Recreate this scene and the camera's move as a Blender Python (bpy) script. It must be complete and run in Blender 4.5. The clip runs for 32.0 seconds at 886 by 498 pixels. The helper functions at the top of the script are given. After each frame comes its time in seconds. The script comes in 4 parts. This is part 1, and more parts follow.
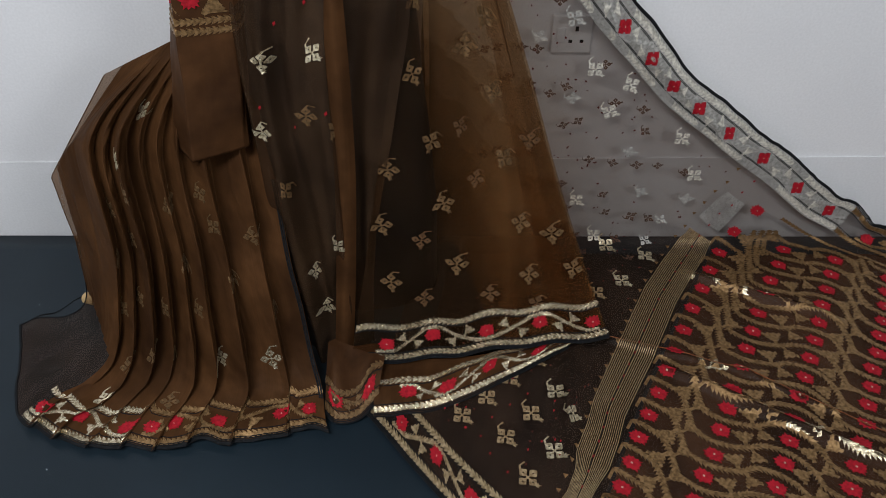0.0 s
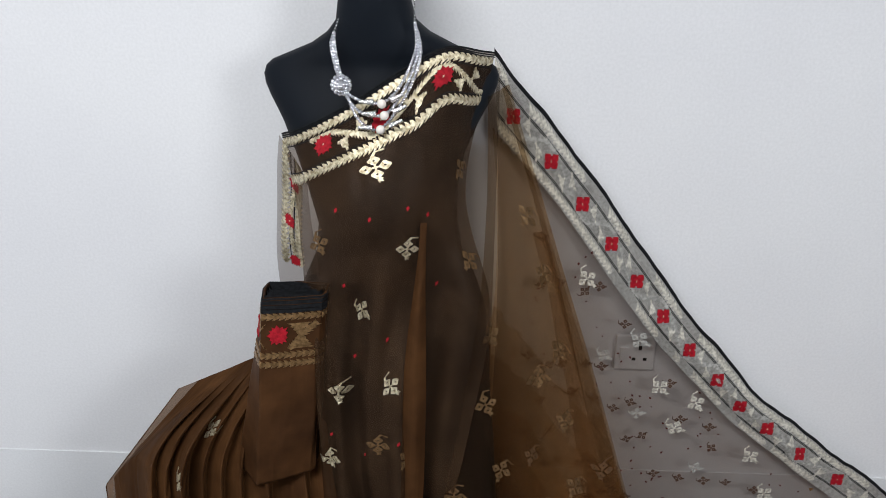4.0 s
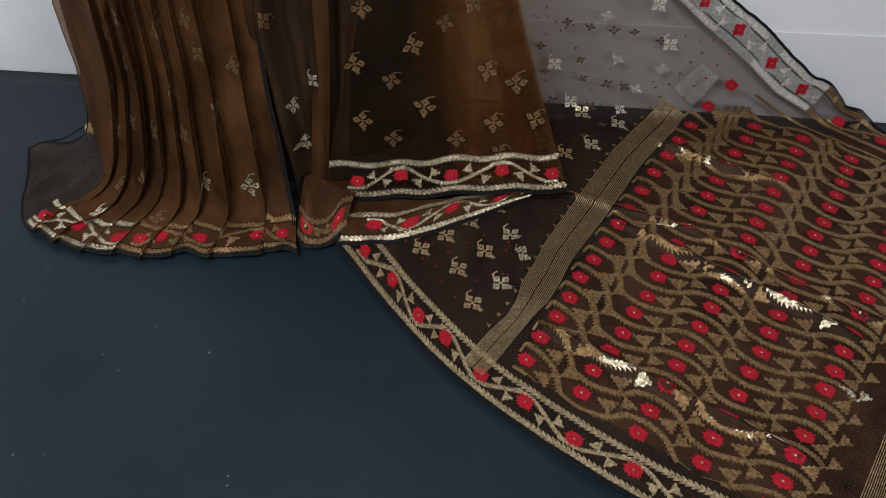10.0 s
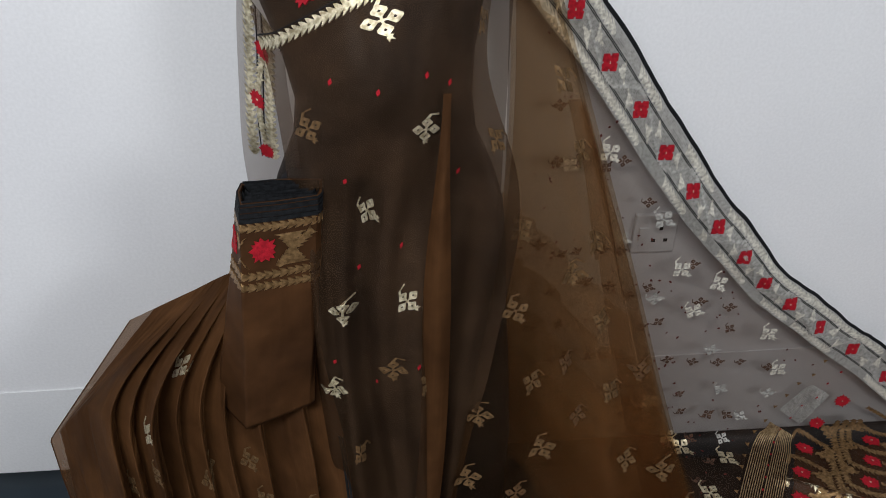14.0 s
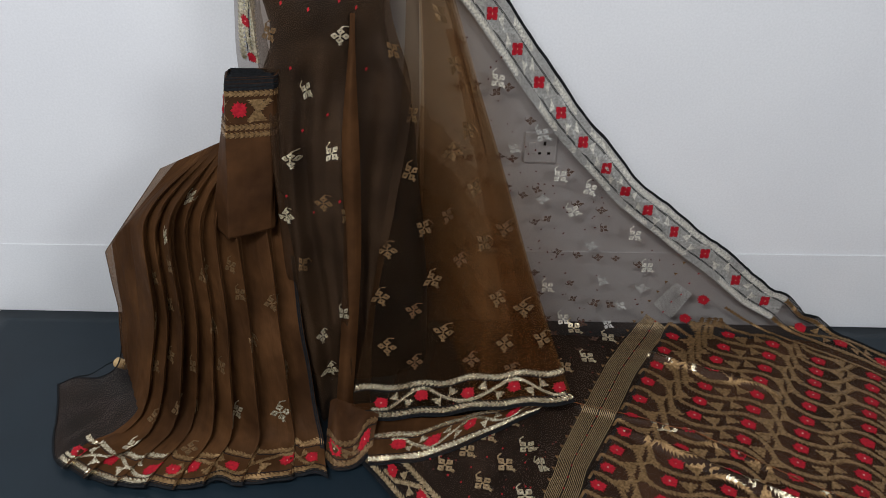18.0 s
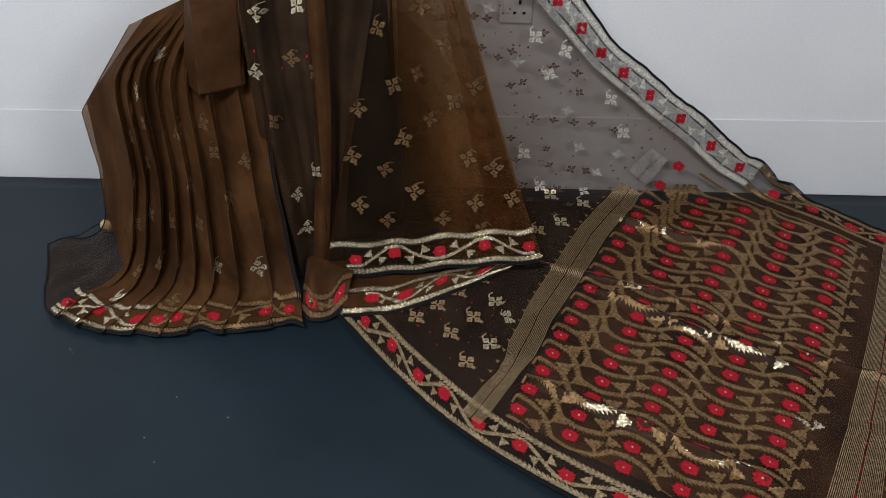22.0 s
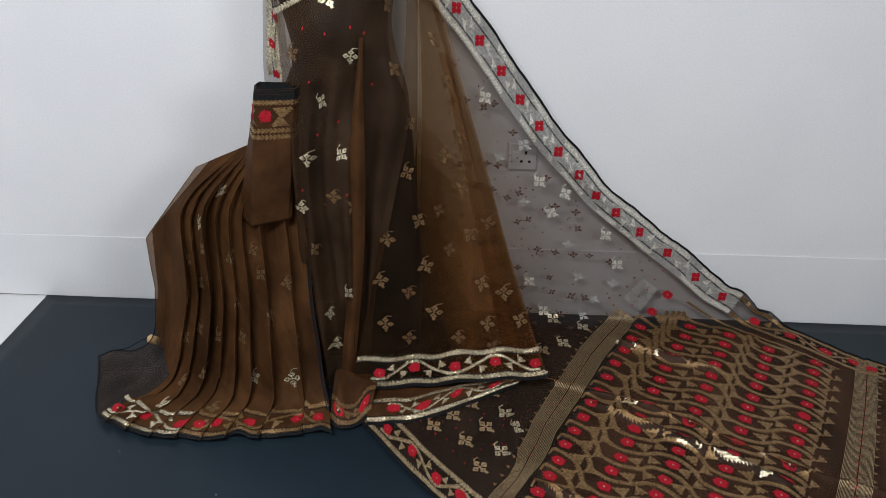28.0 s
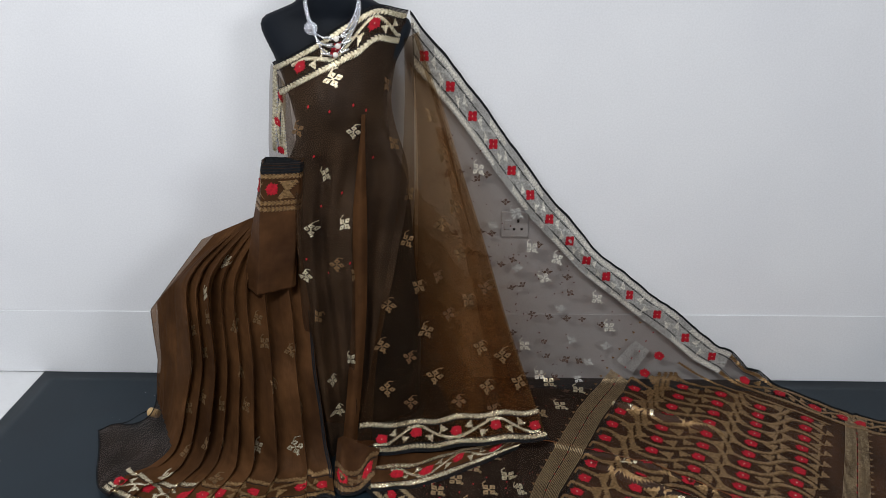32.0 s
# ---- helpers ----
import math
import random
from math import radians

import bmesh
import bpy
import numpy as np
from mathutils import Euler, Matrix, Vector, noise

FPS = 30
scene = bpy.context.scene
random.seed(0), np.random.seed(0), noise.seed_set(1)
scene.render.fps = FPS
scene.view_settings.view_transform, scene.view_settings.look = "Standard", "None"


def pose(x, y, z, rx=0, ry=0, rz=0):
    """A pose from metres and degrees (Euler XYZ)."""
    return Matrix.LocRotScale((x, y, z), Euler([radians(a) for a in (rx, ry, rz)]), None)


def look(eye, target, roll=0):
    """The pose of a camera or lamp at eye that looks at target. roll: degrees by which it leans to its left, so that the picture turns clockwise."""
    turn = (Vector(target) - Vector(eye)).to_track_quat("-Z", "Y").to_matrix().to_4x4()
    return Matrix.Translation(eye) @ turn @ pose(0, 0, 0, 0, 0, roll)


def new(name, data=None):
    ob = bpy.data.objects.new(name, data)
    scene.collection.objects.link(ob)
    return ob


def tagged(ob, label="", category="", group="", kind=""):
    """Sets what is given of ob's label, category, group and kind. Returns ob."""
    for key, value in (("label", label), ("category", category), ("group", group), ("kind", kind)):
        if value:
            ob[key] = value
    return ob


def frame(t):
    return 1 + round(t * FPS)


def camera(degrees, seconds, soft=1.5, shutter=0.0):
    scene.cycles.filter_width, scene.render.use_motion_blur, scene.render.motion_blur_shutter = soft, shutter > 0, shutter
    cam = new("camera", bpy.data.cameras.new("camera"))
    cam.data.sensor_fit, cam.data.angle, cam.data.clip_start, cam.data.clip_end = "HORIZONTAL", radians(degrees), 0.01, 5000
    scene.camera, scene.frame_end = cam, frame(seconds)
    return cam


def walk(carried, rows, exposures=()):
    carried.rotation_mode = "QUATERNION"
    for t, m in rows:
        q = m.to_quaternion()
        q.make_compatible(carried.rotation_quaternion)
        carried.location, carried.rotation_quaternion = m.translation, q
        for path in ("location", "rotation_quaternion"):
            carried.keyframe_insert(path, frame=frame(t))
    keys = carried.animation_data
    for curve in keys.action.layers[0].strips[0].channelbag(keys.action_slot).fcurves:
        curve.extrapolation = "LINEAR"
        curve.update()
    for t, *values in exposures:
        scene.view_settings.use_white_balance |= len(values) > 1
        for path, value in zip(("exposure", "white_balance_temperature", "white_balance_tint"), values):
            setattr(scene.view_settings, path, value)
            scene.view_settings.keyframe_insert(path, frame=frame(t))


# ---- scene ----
cam = camera(62.6, 32.0, 0.9)
METRES, EYE, TILT, LEAN, TURN = 4.2, 1.3, -33.0, 0.0, 0.0
PATH = [
    (0, (0.05, 0.182, 1.255), (0.011, 1.687, -0.062), -0.9),
    (0.5, (0.023, 0.249, 1.283), (-0.017, 1.8, 0.02), -1.0),
    (1, (0.002, 0.254, 1.31), (-0.03, 1.917, 0.199), -1.2),
    (1.5, (-0.008, 0.275, 1.351), (-0.036, 1.988, 0.319), -0.7),
    (2, (-0.018, 0.287, 1.388), (-0.053, 2.06, 0.464), -0.3),
    (2.5, (-0.014, 0.284, 1.397), (-0.06, 2.093, 0.546), 0.0),
    (4.5, (-0.062, 0.282, 1.41), (-0.163, 2.112, 0.61), 0.4),
    (5, (-0.048, 0.255, 1.401), (-0.141, 2.07, 0.564), 0.8),
    (5.5, (0.036, 0.19, 1.367), (-0.056, 1.957, 0.433), 0.9),
    (6, (0.135, 0.126, 1.348), (0.037, 1.812, 0.277), 1.8),
    (6.5, (0.221, 0.045, 1.312), (0.128, 1.7, 0.194), 2.7),
    (7, (0.28, 0.011, 1.281), (0.19, 1.59, 0.057), 2.1),
    (7.5, (0.303, 0.005, 1.248), (0.232, 1.505, -0.073), 1.7),
    (8, (0.32, 0.001, 1.231), (0.273, 1.428, -0.169), 1.3),
    (8.5, (0.326, -0.01, 1.214), (0.294, 1.362, -0.241), 0.8),
    (9, (0.326, -0.016, 1.206), (0.296, 1.342, -0.262), 0.9),
    (9.5, (0.297, -0.014, 1.205), (0.217, 1.333, -0.271), 0.7),
    (10, (0.205, 0.0, 1.215), (0.087, 1.339, -0.266), 0.4),
    (10.5, (0.072, 0.023, 1.226), (-0.019, 1.365, -0.253), -0.8),
    (11, (0.004, 0.034, 1.241), (-0.047, 1.412, -0.207), -1.8),
    (11.5, (-0.047, 0.134, 1.239), (-0.08, 1.519, -0.203), -2.1),
    (12, (-0.06, 0.242, 1.219), (-0.076, 1.629, -0.222), -0.8),
    (12.5, (-0.059, 0.285, 1.18), (-0.06, 1.71, -0.223), -1.3),
    (13, (-0.123, 0.425, 1.234), (-0.087, 1.849, -0.169), -0.7),
    (13.5, (-0.182, 0.458, 1.242), (-0.088, 2.036, 0.017), -1.8),
    (14, (-0.218, 0.516, 1.314), (-0.068, 2.178, 0.212), 0.6),
    (14.5, (-0.233, 0.523, 1.344), (-0.075, 2.298, 0.436), 1.6),
    (16.5, (-0.06, 0.19, 1.348), (-0.082, 2.034, 0.574), 1.6),
    (17, (-0.047, 0.021, 1.378), (-0.071, 1.844, 0.556), 1.8),
    (17.5, (0.006, -0.063, 1.374), (-0.023, 1.698, 0.428), 1.3),
    (18, (0.061, -0.108, 1.344), (0.043, 1.594, 0.295), 0.8),
    (18.5, (0.132, -0.185, 1.32), (0.111, 1.459, 0.181), 0.7),
    (19, (0.165, -0.239, 1.314), (0.152, 1.347, 0.096), 1.4),
    (19.5, (0.185, -0.267, 1.298), (0.171, 1.301, 0.057), 1.5),
    (20, (0.174, -0.261, 1.3), (0.166, 1.287, 0.034), 1.8),
    (20.5, (0.17, -0.256, 1.292), (0.148, 1.285, 0.017), 1.5),
    (21, (0.168, -0.24, 1.288), (0.143, 1.29, 0.0), 1.1),
    (21.5, (0.161, -0.222, 1.287), (0.133, 1.303, -0.007), 0.8),
    (22, (0.159, -0.19, 1.29), (0.119, 1.349, 0.013), 0.4),
    (22.5, (0.134, -0.139, 1.289), (0.084, 1.438, 0.06), 0.1),
    (23, (0.084, -0.053, 1.321), (0.047, 1.573, 0.158), 0.3),
    (23.5, (0.059, -0.02, 1.349), (0.013, 1.692, 0.316), -0.2),
    (24, (0.04, -0.016, 1.386), (-0.008, 1.772, 0.491), -0.4),
    (24.5, (0.019, 0.011, 1.442), (-0.02, 1.82, 0.59), -0.1),
    (26.5, (0.066, -0.282, 1.413), (0.033, 1.565, 0.646), 1.1),
    (27, (0.088, -0.383, 1.42), (0.045, 1.457, 0.639), 1.1),
    (27.5, (0.096, -0.4, 1.437), (0.053, 1.401, 0.569), 1.5),
    (28, (0.113, -0.407, 1.398), (0.069, 1.338, 0.422), 1.3),
    (28.5, (0.129, -0.391, 1.396), (0.087, 1.291, 0.314), 0.9),
    (29, (0.133, -0.384, 1.389), (0.102, 1.251, 0.238), 0.5),
    (29.5, (0.132, -0.393, 1.379), (0.103, 1.214, 0.188), -0.0),
    (30, (0.128, -0.405, 1.37), (0.097, 1.195, 0.171), 0.0),
    (30.5, (0.106, -0.428, 1.371), (0.085, 1.198, 0.208), 0.4),
    (31, (0.085, -0.443, 1.385), (0.066, 1.295, 0.395), 0.4),
    (31.5, (0.074, -0.465, 1.396), (0.058, 1.325, 0.502), 0.7),
    (32, (0.063, -0.486, 1.4), (0.068, 1.354, 0.615), 0.8),
]
walk(cam, [(t, look(eye, target, roll)) for t, eye, target, roll in PATH], [(0, -0.12), (2, -0.02), (5, 0.09), (7, -0.11), (9, -0.08), (13, -0.12), (15, 0.03), (17, 0.03), (19, -0.07), (23, -0.04), (25, 0.04), (27, 0.03), (30, -0.06), (32, 0.02)])

# ---- world and light ----
world = bpy.data.worlds.new("room_light")
world.use_nodes = True
scene.world = world
wn = world.node_tree.nodes
wn["Background"].inputs[0].default_value = (0.75, 0.82, 1.0, 1)
wn["Background"].inputs[1].default_value = 0.05


def area_lamp(name, eye, target, sx, sy, power, colour):
    d = bpy.data.lights.new(name, "AREA")
    d.shape, d.size, d.size_y, d.energy, d.color = "RECTANGLE", sx, sy, power, colour
    ob = new(name, d)
    ob.matrix_world = look(eye, target)
    return ob


area_lamp("ceiling_light", (-0.9, -0.4, 2.66), (-0.9, -0.3999, 0.0), 1.6, 0.7, 86, (0.96, 0.98, 1.0))
area_lamp("window_light", (2.2, -1.5, 1.95), (-0.3, 1.6, 1.0), 0.9, 0.9, 42, (0.94, 0.97, 1.0))

# ---- materials ----


def mat_base(name):
    m = bpy.data.materials.new(name)
    m.use_nodes = True
    n, l = m.node_tree.nodes, m.node_tree.links
    return m, n, l, n["Principled BSDF"]


def coords(n, l, kind="Object", scale=(1, 1, 1)):
    tc = n.new("ShaderNodeTexCoord")
    mp = n.new("ShaderNodeMapping")
    mp.inputs["Scale"].default_value = scale
    l.new(tc.outputs[kind], mp.inputs["Vector"])
    return mp.outputs["Vector"]


def noise_ramp(n, l, vec, scale, lo, hi, c0, c1, detail=4):
    t = n.new("ShaderNodeTexNoise")
    t.inputs["Scale"].default_value, t.inputs["Detail"].default_value = scale, detail
    l.new(vec, t.inputs["Vector"])
    r = n.new("ShaderNodeValToRGB")
    r.color_ramp.elements[0].position, r.color_ramp.elements[1].position = lo, hi
    r.color_ramp.elements[0].color, r.color_ramp.elements[1].color = (*c0, 1), (*c1, 1)
    l.new(t.outputs["Fac"], r.inputs["Fac"])
    return r.outputs["Color"], t.outputs["Fac"]


def add_bump(n, l, b, height, strength, dist):
    bp = n.new("ShaderNodeBump")
    bp.inputs["Strength"].default_value, bp.inputs["Distance"].default_value = strength, dist
    l.new(height, bp.inputs["Height"])
    l.new(bp.outputs["Normal"], b.inputs["Normal"])
    return bp


def mix_rgb(n, l, a, b, fac, mode="MULTIPLY"):
    m = n.new("ShaderNodeMix")
    m.data_type, m.blend_type = "RGBA", mode
    m.inputs[0].default_value = fac
    l.new(a, m.inputs[6])
    l.new(b, m.inputs[7])
    return m.outputs[2]


def paint(name, c0, c1, rough, scale=2.0, bump=0.15, grain=180.0, gloss=0.5):
    m, n, l, b = mat_base(name)
    v = coords(n, l)
    big, _ = noise_ramp(n, l, v, scale, 0.3, 0.75, c0, c1)
    fine, h = noise_ramp(n, l, v, grain, 0.3, 0.7, (0.93, 0.93, 0.93), (1, 1, 1))
    l.new(mix_rgb(n, l, big, fine, 1.0), b.inputs["Base Color"])
    b.inputs["Roughness"].default_value = rough
    b.inputs["Specular IOR Level"].default_value = gloss
    add_bump(n, l, b, h, bump, 0.001)
    return m


def cloth(name, c0, c1, alpha, tint=(1.0, 0.95, 0.90), glow=(0.10, 0.045, 0.016), share=0.4, rough=0.55, gloss=0.12, streaks=1.0, crumple=0.0):
    """Fine sheer weave: dark yarn with gaps that let tinted light through, streaky thread and uneven density."""
    m, n, l, b = mat_base(name)
    uv = coords(n, l, "UV")
    big, f = noise_ramp(n, l, uv, 6.0, 0.32, 0.68, c0, c1, 7)
    w1 = n.new("ShaderNodeTexNoise")
    w1.inputs["Scale"].default_value, w1.inputs["Detail"].default_value = 900, 1
    l.new(uv, w1.inputs["Vector"])
    streak = n.new("ShaderNodeTexNoise")
    streak.inputs["Scale"].default_value = 1.0
    l.new(coords(n, l, "UV", (260, 7, 1)), streak.inputs["Vector"])
    r = n.new("ShaderNodeValToRGB")
    r.color_ramp.elements[0].position, r.color_ramp.elements[1].position = 0.35, 0.75
    r.color_ramp.elements[0].color, r.color_ramp.elements[1].color = (0.70, 0.70, 0.70, 1), (1.15, 1.1, 1.05, 1)
    l.new(streak.outputs["Fac"], r.inputs["Fac"])
    small, _ = noise_ramp(n, l, uv, 38.0, 0.34, 0.66, (0.80, 0.78, 0.75), (1.12, 1.11, 1.10), 5)
    tone = mix_rgb(n, l, mix_rgb(n, l, big, small, 0.8), r.outputs["Color"], streaks)
    l.new(tone, b.inputs["Base Color"])
    b.inputs["Roughness"].default_value = rough
    b.inputs["Specular IOR Level"].default_value = gloss
    bp = add_bump(n, l, b, w1.outputs["Fac"], 0.05, 0.0003)
    if crumple:
        cr = n.new("ShaderNodeTexNoise")
        cr.inputs["Scale"].default_value, cr.inputs["Detail"].default_value = 1.0, 1.5
        cr.inputs["Distortion"].default_value = 0.6
        l.new(coords(n, l, "UV", (20, 8, 1)), cr.inputs["Vector"])
        b2 = n.new("ShaderNodeBump")
        b2.inputs["Strength"].default_value, b2.inputs["Distance"].default_value = 1.0, crumple
        l.new(cr.outputs["Fac"], b2.inputs["Height"])
        l.new(b2.outputs["Normal"], bp.inputs["Normal"])
    clear = n.new("ShaderNodeBsdfTransparent")
    clear.inputs["Color"].default_value = (*tint, 1)
    mix = n.new("ShaderNodeMixShader")
    rng = n.new("ShaderNodeMapRange")
    rng.inputs["From Min"].default_value, rng.inputs["From Max"].default_value = 0.3, 0.7
    rng.inputs["To Min"].default_value, rng.inputs["To Max"].default_value = max(0, alpha - 0.04), min(1, alpha + 0.04)
    l.new(f, rng.inputs["Value"])
    l.new(rng.outputs["Result"], mix.inputs[0])
    back = n.new("ShaderNodeBsdfTranslucent")
    back.inputs["Color"].default_value = (*glow, 1)
    body = n.new("ShaderNodeMixShader")
    body.inputs[0].default_value = share
    l.new(b.outputs[0], body.inputs[1])
    l.new(back.outputs[0], body.inputs[2])
    l.new(clear.outputs[0], mix.inputs[1])
    l.new(body.outputs[0], mix.inputs[2])
    l.new(mix.outputs[0], n["Material Output"].inputs["Surface"])
    return m


def thread(name, c0, c1, rough, metal, scale=600.0):
    """Raised supplementary-weft yarn, with the yarns as fine ribs."""
    m, n, l, b = mat_base(name)
    v = coords(n, l, "Object")
    col, f = noise_ramp(n, l, v, 170.0, 0.36, 0.64, c0, c1, 6)
    w = n.new("ShaderNodeTexNoise")
    w.inputs["Scale"].default_value, w.inputs["Detail"].default_value = scale, 2
    l.new(v, w.inputs["Vector"])
    l.new(col, b.inputs["Base Color"])
    b.inputs["Roughness"].default_value, b.inputs["Metallic"].default_value = rough, metal
    b.inputs["Specular IOR Level"].default_value = 0.2
    add_bump(n, l, b, w.outputs["Fac"], 0.8, 0.0012)
    return m


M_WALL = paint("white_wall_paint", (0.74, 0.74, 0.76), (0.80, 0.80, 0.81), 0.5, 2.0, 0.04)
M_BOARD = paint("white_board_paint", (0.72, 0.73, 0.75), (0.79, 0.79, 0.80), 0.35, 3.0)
# grey for the unseen walls, chosen to cut their bounced fill light
M_ROOM = paint("unseen_room_grey", (0.34, 0.35, 0.37), (0.40, 0.40, 0.42), 0.6)
M_FLOOR = paint("white_floor_tile", (0.68, 0.69, 0.70), (0.76, 0.76, 0.77), 0.25)
M_MAT = paint("dark_navy_sheet", (0.0064, 0.0130, 0.0190), (0.0112, 0.0215, 0.0305), 0.42, 3.0, 0.3, 420.0, 0.28)
M_NET = cloth("sheer_brown_muslin", (0.030, 0.019, 0.014), (0.074, 0.046, 0.032), 0.48, (1.0, 0.96, 0.93), (0.05, 0.035, 0.028), 0.3, 0.45, 0.16, 1.0, 0.008)
M_SILK = cloth("brown_muslin_folds", (0.036, 0.0160, 0.0068), (0.100, 0.0450, 0.0175), 1.04, (1.0, 0.6, 0.3), (0.14, 0.06, 0.018), 0.20, 0.60, 0.05, 0.40, 0.006)
M_SPREAD = cloth("single_brown_muslin", (0.040, 0.023, 0.015), (0.075, 0.042, 0.026), 0.46, (1.0, 0.92, 0.84), (0.08, 0.04, 0.015), 0.25)
M_THROWN = cloth("thrown_brown_muslin", (0.016, 0.010, 0.008), (0.060, 0.037, 0.027), 0.60, (1.0, 0.92, 0.84), (0.08, 0.04, 0.015), 0.20, 0.42, 0.20, 0.5, 0.016)
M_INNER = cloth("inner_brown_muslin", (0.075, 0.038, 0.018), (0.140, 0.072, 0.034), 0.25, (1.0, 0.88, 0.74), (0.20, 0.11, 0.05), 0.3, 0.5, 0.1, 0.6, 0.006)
M_WRAP = cloth("dark_brown_muslin", (0.036, 0.0205, 0.0116), (0.078, 0.0440, 0.0235), 0.64, (1.0, 0.92, 0.84), (0.08, 0.04, 0.015), 0.20, 0.50, 0.10, 0.4, 0.006)
M_FALL = cloth("layered_brown_muslin", (0.030, 0.0165, 0.0080), (0.066, 0.037, 0.0180), 0.30, (0.98, 0.86, 0.70), (0.30, 0.175, 0.090), 0.42, 0.5, 0.12, 0.6, 0.006)
# much paler than the brown cloth: light from the wall behind is painted in
M_REAR = cloth("rear_muslin_backlit", (0.300, 0.190, 0.104), (0.480, 0.325, 0.190), 0.17, (1.0, 0.91, 0.79), (0.56, 0.38, 0.22), 0.45, 0.6, 0.05, 0.7, 0.006)
M_VEIL = cloth("brown_muslin_veil", (0.052, 0.023, 0.009), (0.125, 0.056, 0.021), 0.78, (1.0, 0.84, 0.70), (0.20, 0.10, 0.04), 0.35, 0.65, 0.03, 0.6, 0.004)
M_LAYER = cloth("brown_lining_muslin", (0.052, 0.027, 0.015), (0.170, 0.073, 0.031), 0.92, (1.0, 0.8, 0.6), (0.10, 0.045, 0.016), 0.15, 0.55, 0.10, 0.5, 0.004)
M_BLOUSE = cloth("folded_brown_muslin", (0.028, 0.0120, 0.0050), (0.080, 0.0350, 0.0135), 1.04, share=0.0, rough=0.55, gloss=0.08, streaks=0.2, crumple=0.006)
M_EDGE = thread("black_picot_yarn", (0.0025, 0.003, 0.0036), (0.010, 0.011, 0.013), 0.85, 0.0)
# M_GOLD, M_SILVER, M_HEM, M_TRIM, M_DIM: one zari, its shine painted into the colour
M_GOLD = thread("gold_yarn_dull", (0.138, 0.080, 0.033), (0.32, 0.196, 0.090), 0.36, 0.6)
M_SILVER = thread("pale_lit_zari_yarn", (0.34, 0.28, 0.17), (0.80, 0.73, 0.54), 0.32, 0.7)
M_PALE = thread("silvery_reverse_yarn", (0.40, 0.38, 0.33), (0.72, 0.69, 0.61), 0.5, 0.2)
M_HEM = thread("gold_yarn_lit", (0.25, 0.185, 0.10), (0.88, 0.78, 0.56), 0.26, 0.8)
M_TRIM = thread("trim_gold_yarn", (0.25, 0.178, 0.092), (0.60, 0.47, 0.29), 0.32, 0.65)
M_FLOAT = thread("grey_float_yarn", (0.25, 0.245, 0.23), (0.46, 0.45, 0.42), 0.6, 0.1)
M_DIM = thread("gold_yarn_dim", (0.090, 0.052, 0.023), (0.185, 0.110, 0.050), 0.50, 0.4)
M_FAINT = thread("faint_brown_yarn", (0.050, 0.026, 0.018), (0.10, 0.055, 0.035), 0.8, 0.0)
M_STRIPE = thread("fine_gold_stripe_yarn", (0.25, 0.165, 0.085), (0.58, 0.44, 0.26), 0.42, 0.7)
M_ORANGE = thread("orange_fold_yarn", (0.10, 0.028, 0.010), (0.28, 0.10, 0.03), 0.6, 0.0)
M_UNDER = thread("brown_under_yarn", (0.060, 0.030, 0.012), (0.110, 0.056, 0.023), 0.7, 0.0)
M_DULL = thread("dark_red_yarn", (0.06, 0.012, 0.010), (0.10, 0.02, 0.015), 0.8, 0.0)
M_BEAD = thread("silver_bead", (0.55, 0.56, 0.60), (0.85, 0.86, 0.90), 0.18, 0.9)
M_SILVERMETAL = thread("polished_silver", (0.75, 0.75, 0.74), (0.86, 0.86, 0.85), 0.2, 1.0)
M_PEARL = paint("cream_pearl", (0.78, 0.72, 0.66), (0.86, 0.82, 0.76), 0.15, 30.0, 0.02)
M_PLATE = paint("white_plastic", (0.70, 0.71, 0.72), (0.76, 0.76, 0.77), 0.3, 20.0, 0.02)
M_WOOD = paint("pale_bare_wood", (0.42, 0.27, 0.12), (0.60, 0.42, 0.20), 0.55, 40.0, 0.3)
M_RED = thread("red_cotton_yarn", (0.24, 0.004, 0.011), (0.40, 0.009, 0.020), 0.75, 0.0)
M_FORM = paint("black_mannequin_cloth", (0.0035, 0.0052, 0.0085), (0.006, 0.009, 0.014), 0.6, 4.0, 0.25, 900.0, 0.14)

# ---- building helpers ----


def mesh_object(name, verts, faces, material, parent=None, label="", uvs=None, smooth=True):
    me = bpy.data.meshes.new(name)
    me.from_pydata([tuple(v) for v in verts], [], faces)
    if uvs is not None:
        lay = me.uv_layers.new(name="cloth")
        idx = np.empty(len(me.loops), dtype=np.int32)
        me.loops.foreach_get("vertex_index", idx)
        lay.data.foreach_set("uv", np.asarray(uvs, dtype=np.float32)[idx].ravel())
    if smooth:
        me.polygons.foreach_set("use_smooth", [True] * len(me.polygons))
    me.materials.append(material)
    me.update()
    ob = new(name, me)
    if parent is not None:
        ob.parent = parent
    if label:
        ob["label"] = label
    return ob


def part(name, bm, material, parent, label=""):
    me = bpy.data.meshes.new(name)
    bm.to_mesh(me)
    bm.free()
    me.materials.append(material)
    ob = new(name, me)
    ob.parent = parent
    if label:
        ob["label"] = label
    return ob


def box(x0, x1, y0, y1, z0, z1, bevel=0.0):
    bm = bmesh.new()
    bmesh.ops.create_cube(bm, size=1, matrix=Matrix.LocRotScale(((x0 + x1) / 2, (y0 + y1) / 2, (z0 + z1) / 2), None, (x1 - x0, y1 - y0, z1 - z0)))
    if bevel:
        bmesh.ops.bevel(bm, geom=bm.edges, offset=bevel, segments=2, affect="EDGES", profile=0.5)
    return bm


